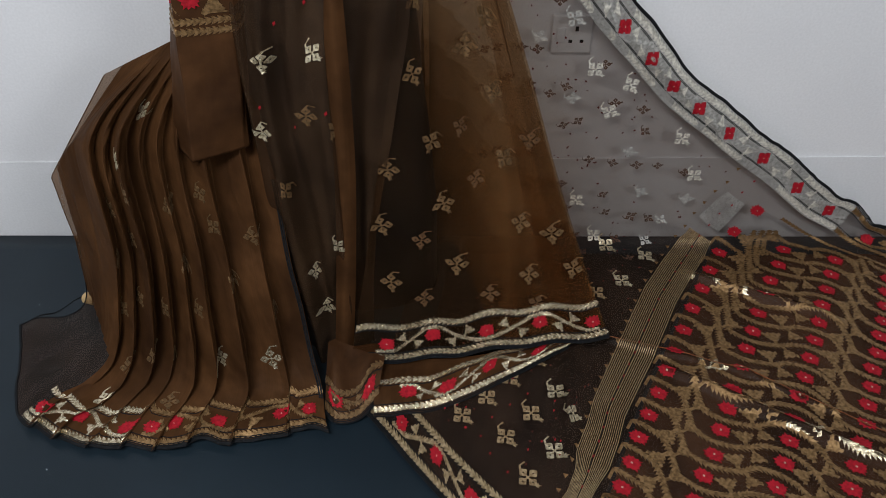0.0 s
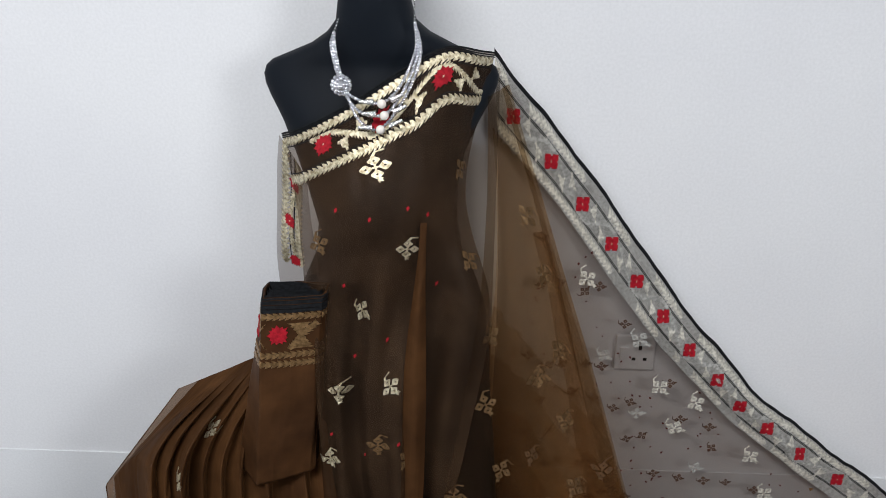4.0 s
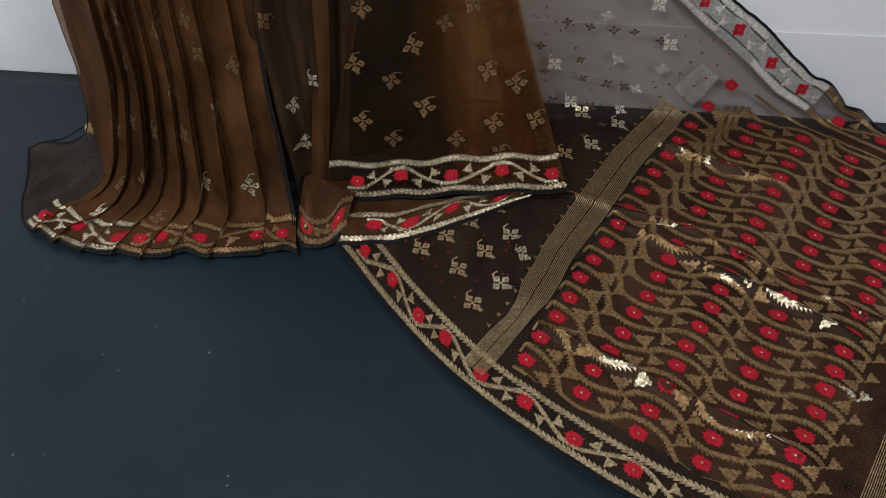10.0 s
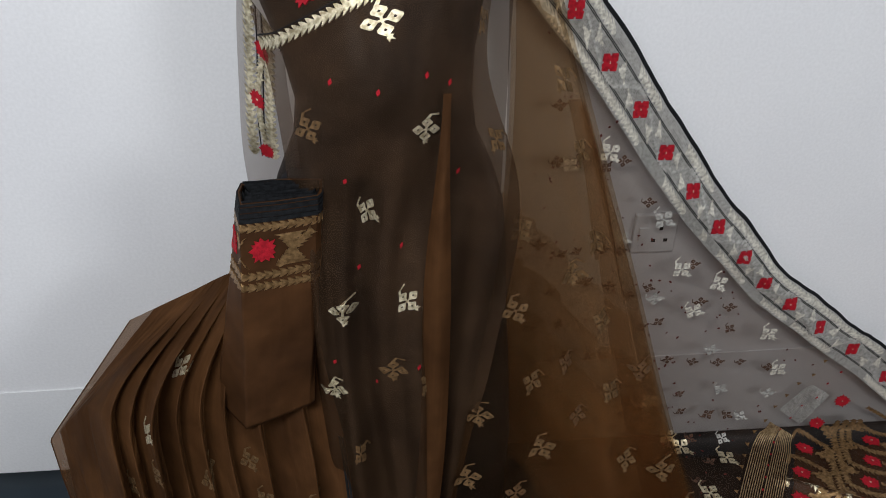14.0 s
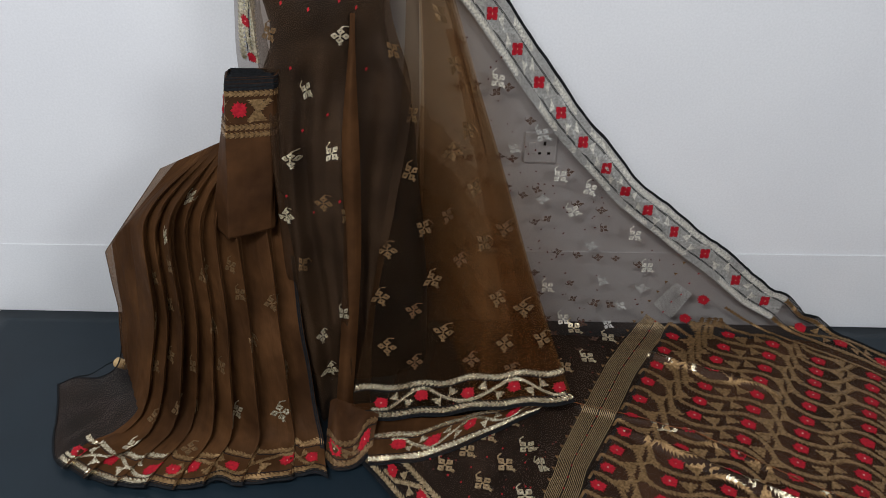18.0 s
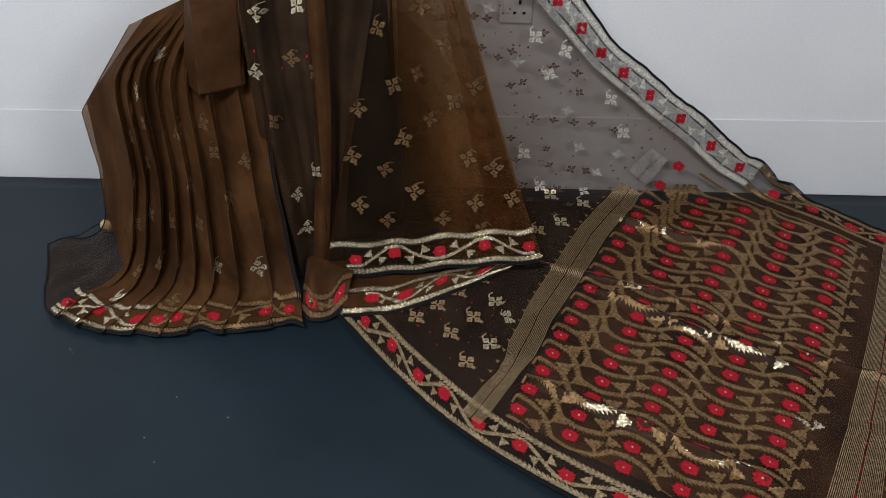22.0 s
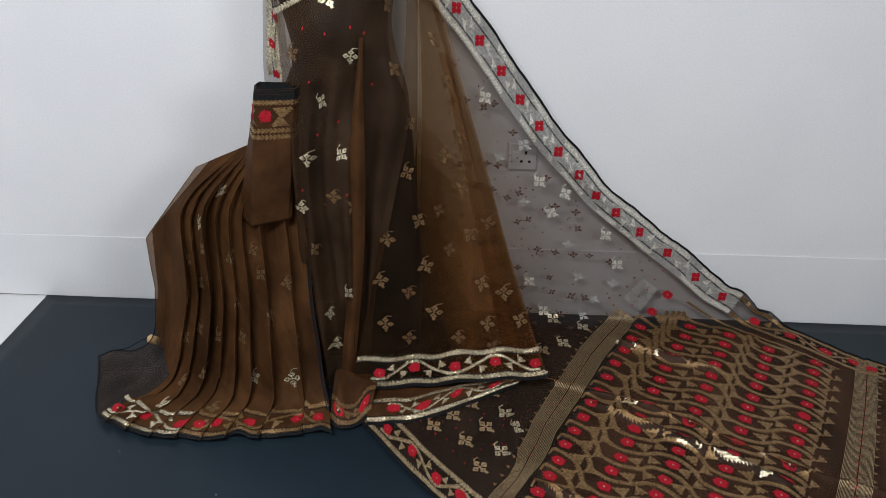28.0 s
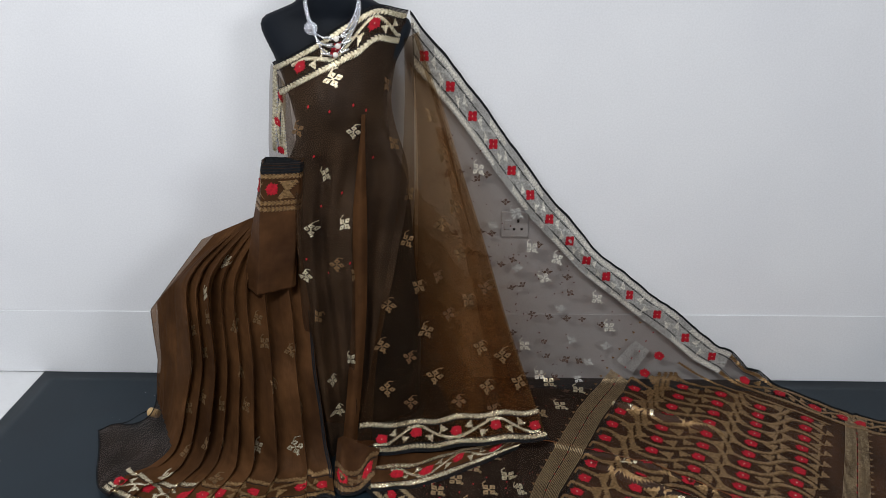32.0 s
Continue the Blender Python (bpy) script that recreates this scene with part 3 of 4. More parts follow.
def front_place(u, v):
    a, m, b = spline(FL, v), spline(FM, v), spline(FR, v)
    p = a * (1 - u) * (1 - 2 * u) + m * 4 * u * (1 - u) + b * u * (2 * u - 1)
    k = smooth(0.05, 0.4, v) * (1 - 0.6 * smooth(0.85, 1.0, v))
    p[1] += 0.010 * k * math.sin(u * 26 + 1.5 * noise.noise((u * 3, v * 2, 2.0))) + 0.006 * k * math.sin(u * 11 + 1)
    return p


front_sheet = Sheet(front_place, (0, -1, 0.1), 110, 110)
front = front_sheet.mesh("front_fall", M_FALL, saree, "layered folds falling from the shoulder")
front_sheet.mesh("inner_fold", M_FALL, saree, "", (98, 110), -0.007)


def rear_place(u, v):
    """Layers that pass behind the form and hang beside it, close behind the front fall."""
    p = front_place(0.18 + 0.81 * u, v).copy()
    k = smooth(0.02, 0.16, p[0])
    p[1] = p[1] * k + max(p[1], 1.575) * (1 - k) + 0.022 + 0.008 * math.sin(u * 19 + 2 * v)
    p[2] = max(p[2], 0.016)
    return p


rear_sheet = Sheet(rear_place, (0, -1, 0.1), 70, 80)
# pale layers carry the backlight in their colour; staggered tops soften the change
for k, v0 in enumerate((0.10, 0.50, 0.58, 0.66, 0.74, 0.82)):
    rear_sheet.mesh("rear_fall", M_REAR, saree, "layers hanging behind the front fall, wall backlight painted into their pale brown", None, -0.004 * k, lambda u, v, v0=v0: v > v0 + 0.06 * u)
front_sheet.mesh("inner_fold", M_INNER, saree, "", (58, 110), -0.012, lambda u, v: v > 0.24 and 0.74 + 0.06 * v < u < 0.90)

WL = [(-0.388, 1.455, 1.083), (-0.355, 1.400, 0.950), (-0.345, 1.380, 0.800), (-0.335, 1.355, 0.560), (-0.330, 1.325, 0.280), (-0.300, 1.275, 0.015)]
WM = [(-0.215, 1.430, 1.150), (-0.205, 1.338, 0.990), (-0.215, 1.352, 0.810), (-0.225, 1.320, 0.560), (-0.210, 1.290, 0.280), (-0.195, 1.262, 0.015)]
WR = [(-0.036, 1.492, 1.226), (-0.076, 1.452, 1.000), (-0.028, 1.425, 0.800), (-0.064, 1.376, 0.560), (-0.118, 1.335, 0.280), (-0.135, 1.290, 0.015)]


def wrap_place(u, v):
    a, m, b = spline(WL, v), spline(WM, v), spline(WR, v)
    p = a * (1 - u) * (1 - 2 * u) + m * 4 * u * (1 - u) + b * u * (2 * u - 1)
    rise = spline([(0.010,), (0.017,), (0.028,), (0.044,), (0.048,), (0.000,)], u)[0]
    p[2] += rise * (1 - smooth(0.0, 0.30, v))
    p[0] += 0.004 * smooth(0.8, 1.0, u) * (1 - smooth(0.0, 0.2, v))
    p[1] += 0.022 * (smooth(0.90, 1.0, u) + smooth(0.10, 0.0, u)) * (1 - smooth(0.10, 0.35, v))
    k = smooth(0.2, 0.5, v)
    p[1] += 0.018 * k * math.sin(u * 15 + 2 + 0.8 * math.sin(v * 5)) + 0.011 * k * math.sin(u * 31 + 4 * v + 2 * noise.noise((u * 2, v * 3, 1.0)))
    p[1] += 0.010 * noise.noise((u * 5 + v * 6, v * 9, 3.0)) * smooth(0.12, 0.3, v) - 0.016 * k
    return p


wrap_sheet = Sheet(wrap_place, (0, -1, 0.1), 80, 110)
wrap = wrap_sheet.mesh("torso_wrap", M_WRAP, saree, "single dark layer wrapped over the bust")




def back_place(u, v):
    return (-0.125 + 0.105 * u, 1.585 + 0.02 * u + 0.004 * math.sin(v * 9 + 4 * u), 1.185 - 1.12 * v)


Sheet(back_place, (0, -1, 0), 10, 24).mesh("back_layer", M_NET, saree, "sheer layer behind the waist")

ST = [(-0.138, 1.352, 0.985), (-0.148, 1.322, 0.760), (-0.155, 1.295, 0.480), (-0.172, 1.268, 0.250), (-0.190, 1.225, 0.050)]


def long_pleat_place(u, v):
    p = spline(ST, v).copy()
    w = 0.010 + 0.030 * smooth(0.0, 0.35, v)
    p[0] += w * (u - 0.6)
    p[1] -= 0.014 * math.sin(u * math.pi) * smooth(0.0, 0.2, v)
    return p


long_pleat = Sheet(long_pleat_place, (0, -1, 0), 16, 70).mesh("long_pleat", M_SILK, saree, "single standing pleat down the front")

SK = [
    [(-0.615, 1.420, 0.607), (-0.520, 1.430, 0.648), (-0.450, 1.445, 0.672), (-0.400, 1.445, 0.660), (-0.340, 1.435, 0.580)],
    [(-0.775, 1.380, 0.400), (-0.680, 1.350, 0.500), (-0.560, 1.340, 0.508), (-0.440, 1.345, 0.490), (-0.310, 1.355, 0.475)],
    [(-0.765, 1.350, 0.250), (-0.670, 1.290, 0.270), (-0.545, 1.260, 0.280), (-0.420, 1.260, 0.270), (-0.290, 1.285, 0.260)],
    [(-0.820, 1.350, 0.055), (-0.720, 1.220, 0.060), (-0.560, 1.180, 0.060), (-0.400, 1.175, 0.060), (-0.250, 1.195, 0.060)],
    [(-0.975, 1.335, 0.008), (-0.850, 1.070, 0.008), (-0.620, 1.005, 0.008), (-0.410, 1.020, 0.008), (-0.210, 1.045, 0.008)],
]


PLEATS = (0.245, 0.345, 0.402, 0.470, 0.535, 0.605, 0.675, 0.775, 0.905, 1.02)


def pleat(u, v):
    """Knife pleats: the cloth rises slowly to each fold and drops back sharply."""
    for a, b in zip(PLEATS, PLEATS[1:]):
        if a <= u < b:
            t = (u - a) / (b - a)
            w = (b - a) / 0.055
            return min(1.3, w) * (0.45 + 1.1 * abs(noise.noise((a * 31, v * 2.2, 6.0)))) * t ** 1.1 * (1 - smooth(0.93, 1.0, t))
    return 0.0


def skirt_place(u, v):
    rows = [spline(r, u) for r in SK]
    p = spline(rows, v)
    if v < 0.5:
        q = 1 - smooth(0.15, 0.4, u)
        i = 0 if v < 0.25 else 1
        p = p * (1 - q) + (rows[i] * (1 - 4 * v + i) + rows[i + 1] * (4 * v - i)) * q
    k = smooth(0.03, 0.24, v) * (1 - 0.65 * smooth(0.74, 0.97, v))
    bend = u + 0.006 * math.sin(v * 7 + 3 * u) + 0.11 * (1 - u) ** 2 * smooth(0.3, 0.62, v) - 0.02 * (1 - smooth(0.0, 0.25, v))
    f = pleat(bend, v)
    p[1] -= 0.050 * k * f
    p[0] += 0.016 * k * f * smooth(0.14, 0.34, v)
    p[2] += 0.010 * k * f * (1 - smooth(0.1, 0.35, v)) + 0.014 * f * smooth(0.8, 1.0, v)
    p[2] += 0.022 * max(0.0, noise.noise((u * 11, v * 7, 2.0))) * smooth(0.7, 0.85, v) * (1 - smooth(0.2, 0.35, u)) * (1 - smooth(0.93, 1.0, v))
    p[0] += 0.012 * noise.noise((u * 2.0, v * 5.0, 4.0)) * smooth(0.3, 0.6, v)
    p[1] += 0.010 * noise.noise((u * 5.0, v * 3.0, 9.0)) * smooth(0.3, 0.7, v)
    p[2] += 0.020 * max(0, noise.noise((u * 15, v * 6, 5.0))) * smooth(0.7, 0.9, v)
    p[1] += 0.022 * noise.noise((u * 8, 3.0, 5.0)) * smooth(0.82, 1.0, v) * smooth(0.1, 0.3, u)
    return p


def on_veil(u, v):
    return u < 0.101 - 0.12 * v and v < 0.62


skirt_sheet = Sheet(skirt_place, (0, -1, 0.4), 300, 110)
skirt = skirt_sheet.mesh("pleated_skirt", M_SILK, saree, "knife pleats spreading to the floor", mask=lambda u, v: not (v > 0.66 + 0.3 * u and u < 0.26) and not on_veil(u, v))
skirt_sheet.mesh("sheer_veil", M_VEIL, saree, "sheer outer layer standing off the pleats", mask=on_veil)
skirt_sheet.mesh("sheer_hem", M_THROWN, saree, "single sheer layer spread over the floor", mask=lambda u, v: v > 0.66 + 0.3 * u and u < 0.26)

# ---- mannequin ----


def loft(sections, around, super_n=2.0):
    """sections: z, centre x, centre y, half width, half depth."""
    bm = bmesh.new()
    rings = []
    for z, cx, cy, hw, hd in sections:
        ring = []
        for i in range(around):
            a = 2 * math.pi * i / around
            c, s = math.cos(a), math.sin(a)
            ring.append(bm.verts.new((cx + hw * math.copysign(abs(c) ** (2 / super_n), c), cy + hd * math.copysign(abs(s) ** (2 / super_n), s), z)))
        rings.append(ring)
    for r, q in zip(rings, rings[1:]):
        for i in range(around):
            bm.faces.new((r[i], r[(i + 1) % around], q[(i + 1) % around], q[i]))
    bm.faces.new(rings[-1])
    bm.faces.new(rings[0][::-1])
    for f in bm.faces:
        f.smooth = True
    bmesh.ops.recalc_face_normals(bm, faces=bm.faces)
    return bm


FORM = [(0.004, -0.200, 1.50, 0.200, 0.11), (0.25, -0.202, 1.50, 0.205, 0.12), (0.45, -0.21, 1.51, 0.200, 0.125), (0.55, -0.215, 1.51, 0.195, 0.125),
        (0.66, -0.215, 1.51, 0.190, 0.125), (0.75, -0.215, 1.51, 0.180, 0.115), (0.80, -0.215, 1.515, 0.165, 0.10), (0.87, -0.215, 1.515, 0.134, 0.088),
        (0.93, -0.215, 1.505, 0.125, 0.095), (1.00, -0.220, 1.495, 0.130, 0.115), (1.06, -0.225, 1.505, 0.146, 0.10), (1.11, -0.224, 1.515, 0.168, 0.085),
        (1.15, -0.224, 1.525, 0.190, 0.066), (1.170, -0.224, 1.527, 0.198, 0.058), (1.186, -0.224, 1.528, 0.200, 0.052), (1.199, -0.224, 1.528, 0.195, 0.049), (1.209, -0.224, 1.528, 0.183, 0.048), (1.219, -0.222, 1.527, 0.160, 0.050),
        (1.237, -0.22, 1.525, 0.118, 0.052), (1.255, -0.225, 1.525, 0.086, 0.055), (1.275, -0.228, 1.52, 0.066, 0.056), (1.32, -0.23, 1.515, 0.056, 0.056), (1.40, -0.23, 1.51, 0.056, 0.058)]
mq = part("mannequin", loft(FORM, 48, 2.2), M_FORM, None)
tagged(mq, "matte black cloth-covered dress form standing on the floor", "mannequin")

# ---- woven pattern: pallu ----
pale = M_SILVER
COLS = (0.3685, 0.4315, 0.4905, 0.5515, 0.6210)
FIRST = (0.1057, 0.1035, 0.0906, 0.0980, 0.0820)
EIGHTH = (0.4900, 0.4600, 0.4470, 0.4520, 0.4410)
BEYOND = (0.0570, 0.0480, 0.0465, 0.0415, 0.0446)


def row_v(c, r):
    """Height v of the flower of row r in column c; the rows open out beyond the eighth."""
    if r < 8:
        return FIRST[c] + (EIGHTH[c] - FIRST[c]) * r / 8
    return EIGHTH[c] + BEYOND[c] * (r - 8)


for c, u in enumerate(COLS):
    for r in range(20):
        uu = u + 0.0035 * noise.noise((u * 40, r * 0.7, 5)) - 0.004 * (c < 2) * (1 if r < 2 else 0)
        vv = row_v(c, r) + 0.003 * noise.noise((u * 50, r * 2.3, 0))
        if vv > 0.890 or pallu_plan(uu, vv)[1] > 1.73:
            continue
        weave("red_flower", placed(flower_shape(0.040 + 0.004 * noise.noise((c * 3.1, r * 1.7, 2)), 0.031), pallu_sheet, uu, vv, 0.15 * noise.noise((c, r * 1.3, 9))), pallu_sheet, M_RED, pallu, 0.0017)
        weave("flower_eye", placed(flower_shape(0.0055, 0.0045, 4), pallu_sheet, uu, vv), pallu_sheet, M_SILVER, pallu, 0.0022)

LU, LV = 1.72, 1.33


def field(polys):
    return [[(x / LU, y / LV) for x, y in p] for p in polys]


def crease_glint(p):
    """True where a polygon of the pattern lies on the back of a crease, where a glint is painted in as brighter yarn.
    """
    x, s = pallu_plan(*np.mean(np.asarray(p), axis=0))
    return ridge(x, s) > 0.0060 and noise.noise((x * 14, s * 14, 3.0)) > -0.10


def vine_path(r):
    """Over one flower of the row and under the next, with a node half-way; gives the line and the nodes in metres."""
    line, nodes = [], []
    for c, u in enumerate(COLS):
        up = -1 if c % 2 else 1
        q = row_v(c, r + 1) - row_v(c, r)
        u0 = COLS[c - 1] if c else u - 0.040
        u1 = COLS[c + 1] if c < 4 else u + 0.062
        v, a, b = row_v(c, r), u - u0, u1 - u
        line += [(u - 0.34 * a, v + up * 0.40 * q), (u - 0.013, v + up * 0.50 * q)][0 if c else 1:][:1]
        line += [(u, v + up * 0.53 * q), (u + 0.32 * b, v + up * 0.38 * q)]
        nu, nv = u + 0.48 * b, (v + (row_v(c + 1, r) if c < 4 else v)) / 2 + up * 0.10 * q
        line.append((nu, nv))
        nodes.append((nu, nv, up, q))
    return [(u * LU, v * LV) for u, v in line], [(u * LU, v * LV, up, q * LV) for u, v, up, q in nodes]


for r in range(-1, 20):
    line, nodes = vine_path(r)
    line = [line[0]] + [(x + 0.002 * noise.noise((x * 60, r * 3.0, 1)), y + 0.003 * noise.noise((x * 50, r * 5.0, 4))) for x, y in line[1:]]
    stem = [(line[0][0] - 0.002, line[0][1] - 0.026), line[0]]
    groups = [ribbon(line, 0.0062, 0.0068, 0.0074, -1, 0.55) + ribbon(stem, 0.0050, 0.0, 0.0074, 1, 0.0), []]
    for k, (x, y, up, q) in enumerate(nodes):
        sw = 0.25 * noise.noise((k * 3.3, r * 1.9, 6))
        groups[1] += fan_leaf(x - 0.004, y, 0.036, 0.60 * q, (math.pi - 0.55 if up > 0 else 0.45) + sw, 4)
        groups[1] += fan_leaf(x + 0.004, y, 0.030, 0.52 * q, (-0.62 if up > 0 else math.pi + 0.70) + sw, 3)
    for kind, h, polys in (("leafy_vine", 0.0012, groups[0]), ("leaf", 0.0015, groups[1])):
        polys = [p for p in polys if all(0.078 * LV < q[1] < 0.903 * LV for q in p)]
        polys = [p for p in field(polys) if pallu_plan(*p[0])[1] < 1.70]
        on_wall = [p for p in polys if pallu_plan(*p[0])[1] > 1.612]
        weave(kind + "_reverse", [p for p in on_wall if pallu_plan(*p[0])[1] < 1.665], pallu_sheet, M_DIM, pallu, h)
        polys = [p for p in polys if pallu_plan(*p[0])[1] <= 1.612]
        # glints along the creases are put in by swapping to a brighter yarn
        turned = [crease_glint(p) for p in polys]
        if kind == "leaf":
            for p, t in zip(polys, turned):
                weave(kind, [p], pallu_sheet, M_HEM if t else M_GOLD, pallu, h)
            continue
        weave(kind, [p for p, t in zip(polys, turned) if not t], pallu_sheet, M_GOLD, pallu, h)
        weave(kind, [p for p, t in zip(polys, turned) if t], pallu_sheet, M_HEM, pallu, h + 0.0002, "zari on a crease, its glint painted in paler")
weave("toothed_line", [[(x / LU, 0.905 + y / LV) for x, y in p] for p in chevrons(0.40 * LU, 0.66 * LU, 0, 0.010)], pallu_sheet, M_GOLD, pallu, 0.0012)


def stripes(u0, u1, count, v0, v1, gold, bent=False):
    """Fine gold lines across the width, as parts of one band; a bent band follows the folds of the cloth."""
    for k in range(count):
        t = k / (count - 1)
        w = (u1 - u0) / (count - 1) * (0.19 if v0 < 0.8 else 0.12)
        n = 120
        polys = []
        for i in range(n):
            q = []
            for v in (v0 + (v1 - v0) * i / n, v0 + (v1 - v0) * (i + 1) / n):
                u = u0 + (u1 - u0) * t
                if bent:
                    u = 0.3335 + (u - 0.3335) * float(np.interp(v, BEND_V, BEND_W)) + float(np.interp(v, BEND_V, BEND_U))
                q.append((u, v))
            (a, va), (b, vb) = q
            polys.append([(a - w, va), (a + w, va), (b + w, vb), (b - w, vb)])
        weave("gold_stripe", polys, pallu_sheet, gold, pallu, 0.0026 if bent and v0 < 0.1 else 0.0012)


BEND_V = (0.035, 0.066, 0.100, 0.150, 0.190, 0.220, 0.270, 0.320, 0.450, 0.600, 0.750, 0.950)
BEND_U = (-0.018, -0.013, -0.009, -0.002, 0.0, -0.001, -0.001, -0.004, -0.001, -0.001, 0.006, 0.004)
BEND_W = (0.95, 0.95, 0.92, 0.74, 0.85, 1.15, 1.12, 1.10, 1.15, 1.05, 0.95, 0.60)
for a, b in ((0.3170, 0.3320), (0.3350, 0.3500)):
    stripes(a, b, 9, 0.035, 0.79, M_STRIPE, True)
    stripes(a, b, 9, 0.815, 0.885, M_FLOAT, True)
stripes(0.703, 0.748, 13, 0.07, 0.985, M_STRIPE)
stripes(0.756, 0.801, 13, 0.07, 0.985, M_STRIPE)
stripes(0.868, 0.871, 2, 0.06, 0.96, M_STRIPE)
for k in range(30):
    v = 0.115 + 0.028 * k
    weave("red_dot", placed(DOT, pallu_sheet, 0.3335 + float(np.interp(v, BEND_V, BEND_U)), v, 0, 1.0), pallu_sheet, M_RED, pallu)
    weave("red_dot", placed(DOT, pallu_sheet, 0.752, v, 0, 1.4), pallu_sheet, M_RED, pallu)
    weave("gold_tooth", placed([[(-0.005, 0), (0.005, 0), (0, 0.009)]], pallu_sheet, 0.8045, v, -math.pi / 2), pallu_sheet, M_GOLD, pallu)
    weave("gold_tooth", placed([[(-0.005, 0), (0.005, 0), (0, 0.009)]], pallu_sheet, 0.3140 + float(np.interp(v, BEND_V, BEND_U)), v, math.pi / 2), pallu_sheet, M_GOLD, pallu)


def spot_on_floor(x, y):
    d = (pallu_sheet.P[:, :, 0] - x) ** 2 + (pallu_sheet.P[:, :, 1] - y) ** 2 + (pallu_sheet.P[:, :, 2] > 0.06) * 9
    j, i = np.unravel_index(d.argmin(), d.shape)
    return i / pallu_sheet.nu, j / pallu_sheet.nv


line = [spot_on_floor(x, float(np.interp(x, (0.37, 0.533, 0.668, 0.770, 0.984), (1.300, 1.257, 1.202, 1.138, 0.987)))) for x in np.linspace(0.37, 0.984, 34)]
weave("fold_line", [[(p[0], p[1] - 0.0008), (q[0], q[1] - 0.0008), (q[0], q[1] + 0.0008), (p[0], p[1] + 0.0008)] for p, q in zip(line, line[1:])], pallu_sheet, M_ORANGE, pallu, 0.002, "thin orange fold line")

low_edge, top_edge = Edge(pallu_sheet, "v0"), Edge(pallu_sheet, "v1")
border(low_edge, pallu, M_TRIM, spots=[float(np.interp(u, low_edge.par, low_edge.run)) for u in (0.062, 0.1303, 0.1994, 0.2587, 0.3293, 0.3858, 0.4426, 0.5019, 0.5660, 0.628, 0.69, 0.75)], phase=1)
at_floor = float(np.interp(0.47, top_edge.par, top_edge.run))
on_net = [float(np.interp(u, top_edge.par, top_edge.run)) for u in (0.015, 0.048, 0.078, 0.108, 0.136, 0.163, 0.189, 0.215, 0.238, 0.262, 0.290, 0.327, 0.380, 0.440)]
border(top_edge, pallu, M_PALE, 0.0, at_floor, spots=on_net, bloom=0.86, rim_w=0.008, sway=0.001, floats=True, shape=block_flower)
border(top_edge, pallu, M_GOLD, at_floor, None, spots=[float(np.interp(u, top_edge.par, top_edge.run)) for u in (0.517, 0.576, 0.6333, 0.695, 0.77)])

# scattered flowers of the plain ground and of the sheer part on the wall: u, v, turn
GROUND = [(0.1485, 0.1294, 0.05), (0.1752, 0.1882, 0.0), (0.2201, 0.1554, 0.0), (0.2436, 0.2220, 0.1), (0.2648, 0.2866, 0.15), (0.2949, 0.2666, 0.0), (0.2887, 0.1941, 0.1), (0.2677, 0.1267, 0.0),
          (0.2623, 0.6536, 0.0), (0.3022, 0.6801, 0.0), (0.2908, 0.5913, 0.1), (0.2000, 0.2500, 0.0), (0.2250, 0.3150, 0.1), (0.1150, 0.1650, 0.0), (0.2700, 0.5300, 0.0)]
# the shine of these flowers is painted in with the paler yarn copy
SHINY = (4, 5, 6, 8, 9, 10)
for k, (u, v, turn) in enumerate(GROUND):
    weave("gold_flower", upright(BUTI, pallu_sheet, u, v, turn - 0.12, 0.92), pallu_sheet, M_SILVER if k in SHINY else M_STRIPE, pallu, 0.0013)
SHEER = [(0.0917, 0.8888, 0.0), (0.1797, 0.8767, 0.1), (0.2103, 0.9085, -0.1), (0.2038, 0.8490, 0.5), (0.2656, 0.9093, 0.1), (0.2929, 0.8713, 0.2), (0.2098, 0.6826, 0.1), (0.2455, 0.6552, 0.1), (0.1515, 0.9016, 0.3),
         (0.0600, 0.8300, 0.2), (0.1230, 0.8300, 0.4), (0.1690, 0.8130, 0.9), (0.2347, 0.8265, 0.7), (0.3020, 0.8280, 0.8), (0.2940, 0.7690, 0.3), (0.2635, 0.7861, 0.4), (0.2950, 0.7150, 0.2)]
for k, (u, v, turn) in enumerate(SHEER):
    weave("gold_flower", upright(BUTI, pallu_sheet, u, v, turn - 0.12, 0.82 if k < 9 else 0.62), pallu_sheet, M_PALE if k < 8 else M_FLOAT, pallu, 0.0012)

# small red and dark slubs
random.seed(11)
for k in range(60):
    u, v = random.uniform(0.10, 0.30), random.uniform(0.10, 0.34)
    if u < 0.10 + 0.6 * v + 0.1:
        weave("red_dot", upright(DOT, pallu_sheet, u, v, -0.4, 0.9), pallu_sheet, M_RED if k % 2 else M_DULL, pallu)
for k in range(150):
    u, v = random.uniform(0.02, 0.31), random.uniform(0.55, 0.93)
    weave("red_dot", upright(DOT, pallu_sheet, u, v, random.uniform(0, 3), random.uniform(0.6, 1.1)), pallu_sheet, M_DULL, pallu)

# flowers of the layer behind, dim through the cloth
for r in range(12):
    for c in range(7):
        u, v = 0.045 + 0.040 * c + 0.020 * (r % 2), 0.60 + 0.027 * r
        if u < 0.30 and (c * c + 2 * r) % 5 in (0, 1, 3):
            weave("faint_flower", upright(BUTI, pallu_sheet, u + 0.016 * noise.noise((c * 2.7, r * 1.9, 4.0)), v + 0.012 * noise.noise((c * 1.7, r * 2.9, 6.0)), 0.9 + 1.6 * noise.noise((c * 1.3, r * 1.1, 7.0)), 0.46 + 0.14 * noise.noise((c * 2.1, r * 3.1, 1.0))), pallu_sheet, M_FAINT, pallu, 0.0003)

